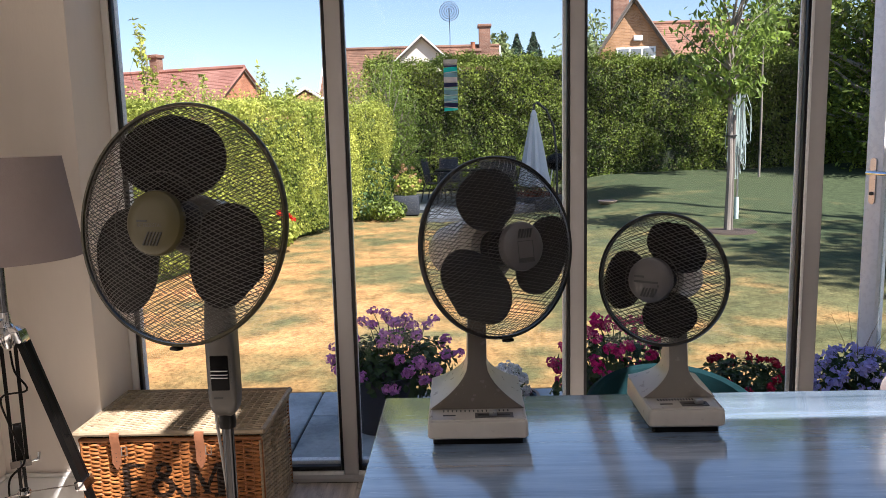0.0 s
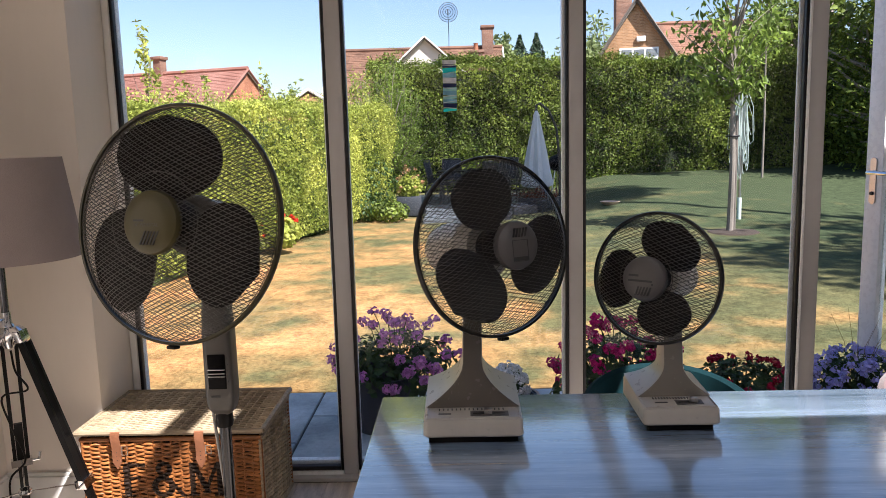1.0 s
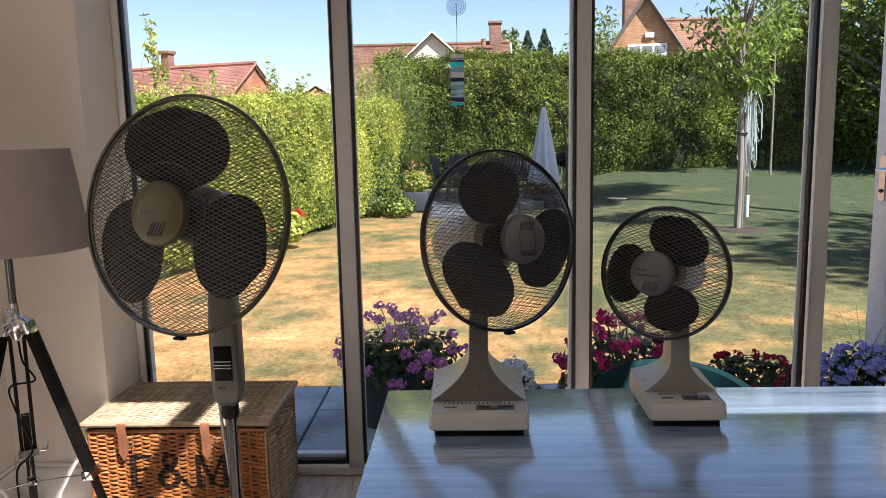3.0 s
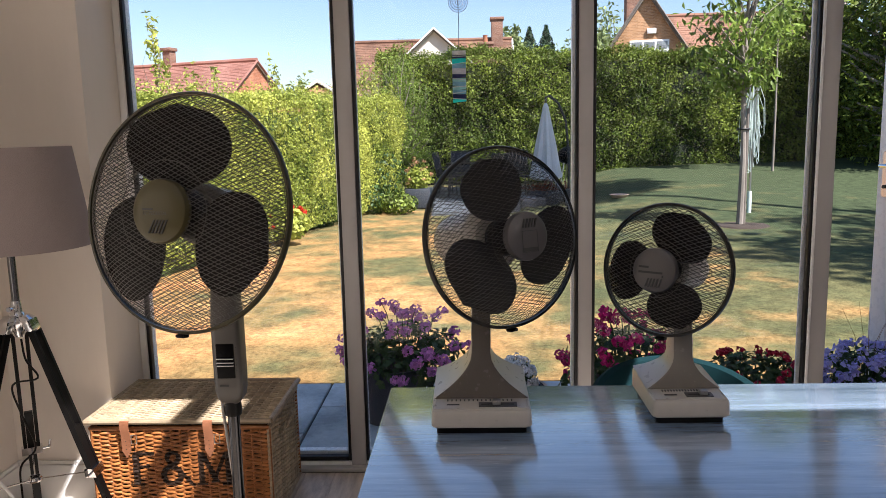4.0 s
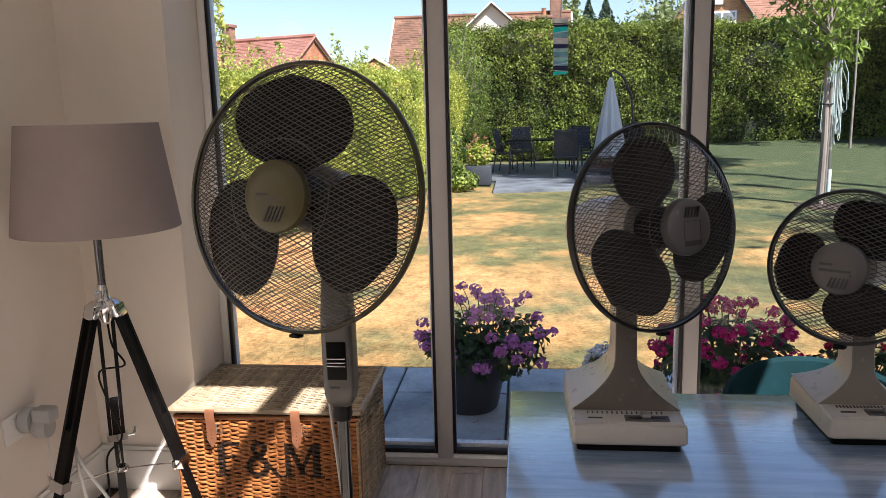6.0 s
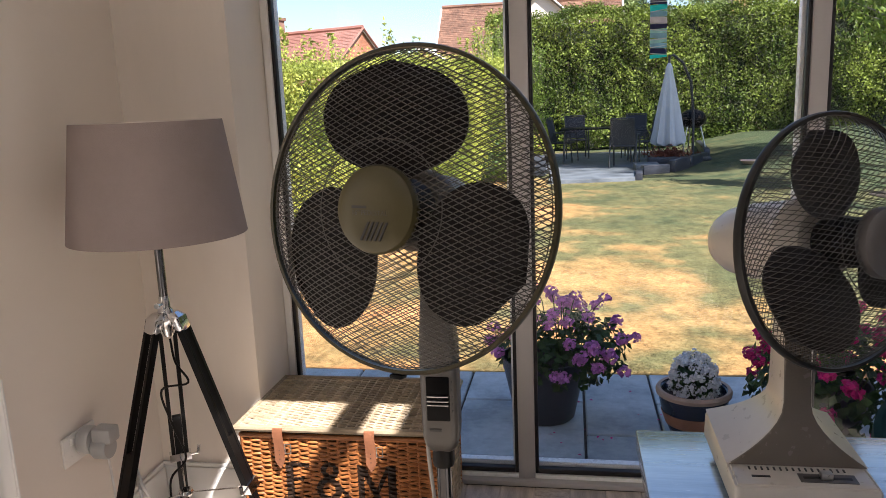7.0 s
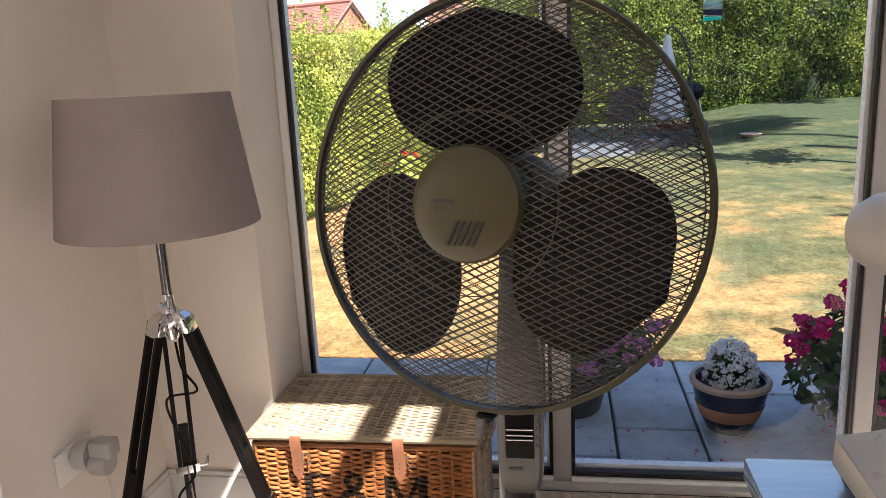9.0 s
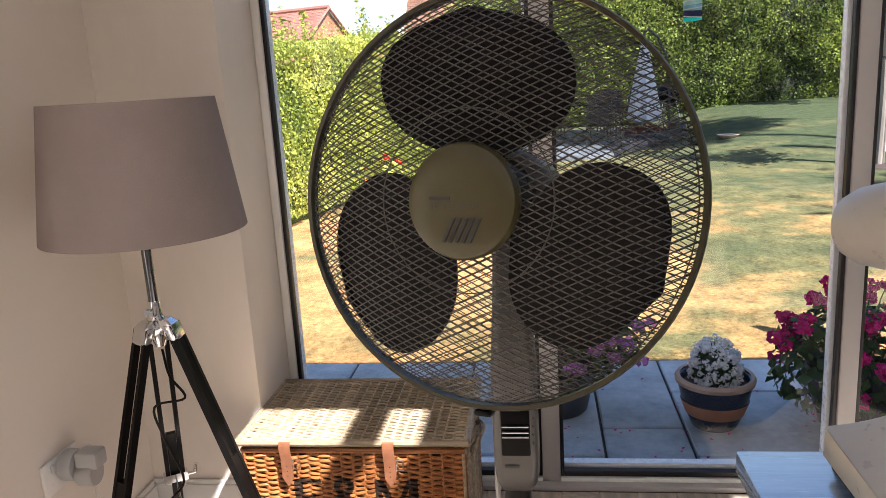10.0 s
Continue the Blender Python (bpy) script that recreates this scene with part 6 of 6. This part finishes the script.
def plant(p, label, leaf_mat, petal_mat, c, rad, n_leaf, leaf, heads, head_r, petals, petal, up=0.5, stems=True, lift=0.0):
    """Leaves in a loose mound, stems, and flower heads of many petals at the outside."""
    L, N = blob_points(n_leaf, *c, *rad)
    keep = L[:, 2] > c[2] - rad[2] * 0.85
    cloud("leaves", L[keep], N[keep] + np.array([0, 0, 0.7]), leaf * rng.uniform(0.6, 1.2, keep.sum()), leaf_mat, p, rng, shape=0.75, label="green foliage")
    H, HN = blob_points(heads * 3, *c, rad[0] * 1.08, rad[1] * 1.08, rad[2] * 1.15, 0.9)
    ok = HN[:, 2] > -0.25 + up * rng.uniform(-0.6, 0.6, len(H))
    H, HN = H[ok][:heads], HN[ok][:heads]
    H[:, 2] += lift * rng.uniform(0, 1, len(H)) * (HN[:, 2] + 0.4)
    if stems:
        for q in H[:60]:
            bm = bm_new()
            tube(bm, [(c[0] * 0.7 + q[0] * 0.3, c[1] * 0.7 + q[1] * 0.3, c[2] - rad[2] * 0.4), tuple(q * 0.75 + np.array([c[0], c[1], c[2] + rad[2] * 0.3]) * 0.25), tuple(q)], [0.003, 0.0025, 0.0018], 5)
            part("stem", bm, leaf_mat, p)
    for q, nn in zip(H, HN):
        P, PN = blob_points(petals, 0, 0, 0, head_r, head_r, head_r * 0.75, 0.5)
        ob = cloud("flower_head", P, PN + np.array([0, 0, 0.3]), petal * rng.uniform(0.7, 1.2, petals), petal_mat, p, rng, shape=0.8, curl=0.15)
        ob.location = q
        if "kind" in ob:
            del ob["kind"]


p = pot("mauve_geranium_pot", (-0.36, 3.78, PZ), "mauve geraniums in a dark planter on the patio", [(0, 0), (0.13, 0), (0.14, 0.01), (0.19, 0.25), (0.2, 0.30), (0.19, 0.30), (0.18, 0.26), (0, 0.26)], M["planter"], 0.262, 0.18)
plant(p, "", M["leaf_plant"], M["purple"], (0.08, 0, 0.325), (0.31, 0.25, 0.19), 820, 0.026, 54, 0.032, 32, 0.013, lift=0.07)
p = pot("white_flower_pot", (0.289, 3.62, PZ), "white flowers in a dark blue glazed pot with clay band", [(0, 0), (0.095, 0), (0.10, 0.008), (0.135, 0.09), (0.155, 0.17), (0.163, 0.21), (0.158, 0.222), (0.145, 0.215), (0.135, 0.19), (0, 0.19)], M["glaze"], 0.192, 0.135,
        (([(0.1255, 0.062), (0.1275, 0.066), (0.1465, 0.118), (0.1455, 0.122)], M["terracotta"], "raised terracotta band"), ([(0.157, 0.196), (0.169, 0.200), (0.172, 0.216), (0.165, 0.228), (0.150, 0.226)], M["buff"], "buff clay rim")))
p.scale = (0.93, 0.93, 0.96)
plant(p, "", M["leaf_plant"], M["whitep"], (0, 0, 0.245), (0.10, 0.10, 0.11), 420, 0.016, 190, 0.016, 16, 0.008, up=1.0, lift=0.02)
p = pot("magenta_geranium_pot", (0.83, 3.64, PZ), "magenta geraniums in a dark pot on the patio", [(0, 0), (0.12, 0), (0.13, 0.01), (0.17, 0.2), (0.18, 0.24), (0.17, 0.24), (0.16, 0.2), (0, 0.2)], M["planter"], 0.202, 0.16)
plant(p, "", M["leaf_plant"], M["magenta"], (0.0, -0.05, 0.27), (0.34, 0.26, 0.25), 800, 0.028, 74, 0.033, 34, 0.014, up=0.9, lift=0.06)
p = pot("crimson_flower_pot", (1.42, 3.56, PZ), "dark crimson flowers in a low dark pot", [(0, 0), (0.13, 0), (0.17, 0.18), (0.175, 0.2), (0.165, 0.2), (0.155, 0.17), (0, 0.17)], M["planter"], 0.172, 0.155)
plant(p, "", M["leaf_plant"], M["crimson"], (0, 0, 0.27), (0.24, 0.2, 0.12), 800, 0.022, 40, 0.022, 22, 0.011)
p = pot("lobelia_pot", (1.93, 3.50, PZ), "lilac-blue flowers in a terracotta pot", [(0, 0), (0.10, 0), (0.14, 0.19), (0.155, 0.195), (0.158, 0.235), (0.148, 0.235), (0.14, 0.2), (0, 0.2)], M["terracotta"], 0.202, 0.138)
plant(p, "", M["leaf_plant"], M["bluep"], (0, 0, 0.315), (0.20, 0.18, 0.125), 600, 0.016, 120, 0.022, 12, 0.0125, up=0.4)
bm = bm_new()
for k in range(8):
    a, s = rng.uniform(0, math.tau), rng.uniform(0.1, 0.22)
    tube(bm, [(0.02 * math.cos(a), 0.02 * math.sin(a), 0.3), (s * 0.5 * math.cos(a), s * 0.5 * math.sin(a), 0.48), (s * math.cos(a), s * math.sin(a), rng.uniform(0.55, 0.68))], [0.0014, 0.001, 0.0005], 4)
part("grass_stalks", bm, M["grass_blade"], p, "thin dry grass stalks")

# planting bed at the far end of the near hedge
t = thing("trough_planter", (-0.95, 14.9, -0.12), "blue-grey trough with rusty orange and green plants", "planter")
part("trough", box(bm_new(), -0.24, 0.24, -0.18, 0.18, 0, 0.38, bevel=0.015), M["zinc"], t)
plant(t, "", M["leaf_lime"], M["orange"], (0, 0, 0.56), (0.27, 0.22, 0.24), 700, 0.034, 16, 0.045, 20, 0.016, lift=0.3)
for x, y, r, hh, mt in ((-1.75, 14.2, 0.5, 0.42, "leaf_plant"), (-1.3, 14.0, 0.42, 0.3, "leaf_dark"), (-2.2, 13.4, 0.4, 0.3, "leaf_lime"), (-2.75, 11.6, 0.35, 0.25, "leaf_lime"), (-2.5, 12.4, 0.35, 0.25, "leaf_plant"), (-1.75, 15.0, 0.6, 0.9, "leaf_plant")):
    b = thing("border_shrub", (x, y, float(ground_z(x, y))), "low green border shrub at the lawn edge", "shrub")
    L, N = blob_points(700, 0, 0, hh * 0.6, r, r, hh * 0.75)
    L[:, 2] = np.maximum(L[:, 2], 0.01)
    cloud("leaves", L, N, 0.045 * rng.uniform(0.6, 1.2, 700), M[mt], b, rng, shape=0.6)
b = thing("red_flower_clump", (-2.42, 10.3, -0.15), "scarlet flowers among green leaves beside the lawn", "flowers")
plant(b, "", M["leaf_lime"], M["redp"], (0, 0, 0.28), (0.26, 0.26, 0.24), 500, 0.04, 11, 0.04, 24, 0.018)
d = thing("lawn_ornament", (3.05, 15.2, float(ground_z(3.05, 15.2))), "small pale dish lying on the lawn", "dish")
part("dish", lathe(bm_new(), [(0, 0.0), (0.14, 0.0), (0.2, 0.06), (0.19, 0.065), (0.12, 0.02), (0, 0.02)], 20), M["buff"], d)

# fallen petals on the patio
pk = 90
pp = np.stack([rng.uniform(-0.5, 1.9, pk), rng.uniform(3.1, 4.2, pk), np.full(pk, PZ + 0.004)], -1)
fp = cloud("fallen_petals", pp, np.tile(np.array([0.0, 0, 4.0]), (pk, 1)), rng.uniform(0.006, 0.012, pk), M["magenta"], None, rng, shape=0.7, label="scattered fallen pink petals on the paving")
fp["category"] = "petals"

# ---- paving slabs and floor boards ----
slab_xs = [-5.9, -5.0, -4.1, -3.2, -2.3, -1.4, -0.77, -0.175, 0.165, 0.77, 1.4, 2.3, 3.2, 4.1, 5.0, 5.9, 6.8]
for i, (a, b) in enumerate(zip(slab_xs, slab_xs[1:])):
    cuts = [3.02, 3.58, 4.35] if i % 2 == 1 else [3.02, 3.34, 3.95, 4.35]
    for c0, c1 in zip(cuts, cuts[1:]):
        bm = box(bm_new(), a + 0.006, b - 0.006, c0 + 0.006, c1 - 0.006, PZ - 0.03, PZ, bevel=0.006, segments=1)
        part("slab", bm, M["slab"], patio)
for i in range(-15, 36):
    x = 0.06 + i * 0.12
    if not LEFT_X + 0.06 < x < RIGHT_X - 0.06:
        continue
    cuts = [BACK_Y + 0.001] + [BACK_Y + 0.3 + 0.37 * (i * 7 % 5) + 1.2 * j for j in range(5)] + [2.834]
    cuts = [c for c in cuts if c <= 2.834]
    for c0, c1 in zip(cuts, cuts[1:]):
        if c1 - c0 > 0.02:
            ob = part_me("plank", plank_me, floor, pose(x, (c0 + c1) / 2, 0) @ Matrix.Diagonal((1, (c1 - c0 - 0.002) / 1.2, 1, 1)))
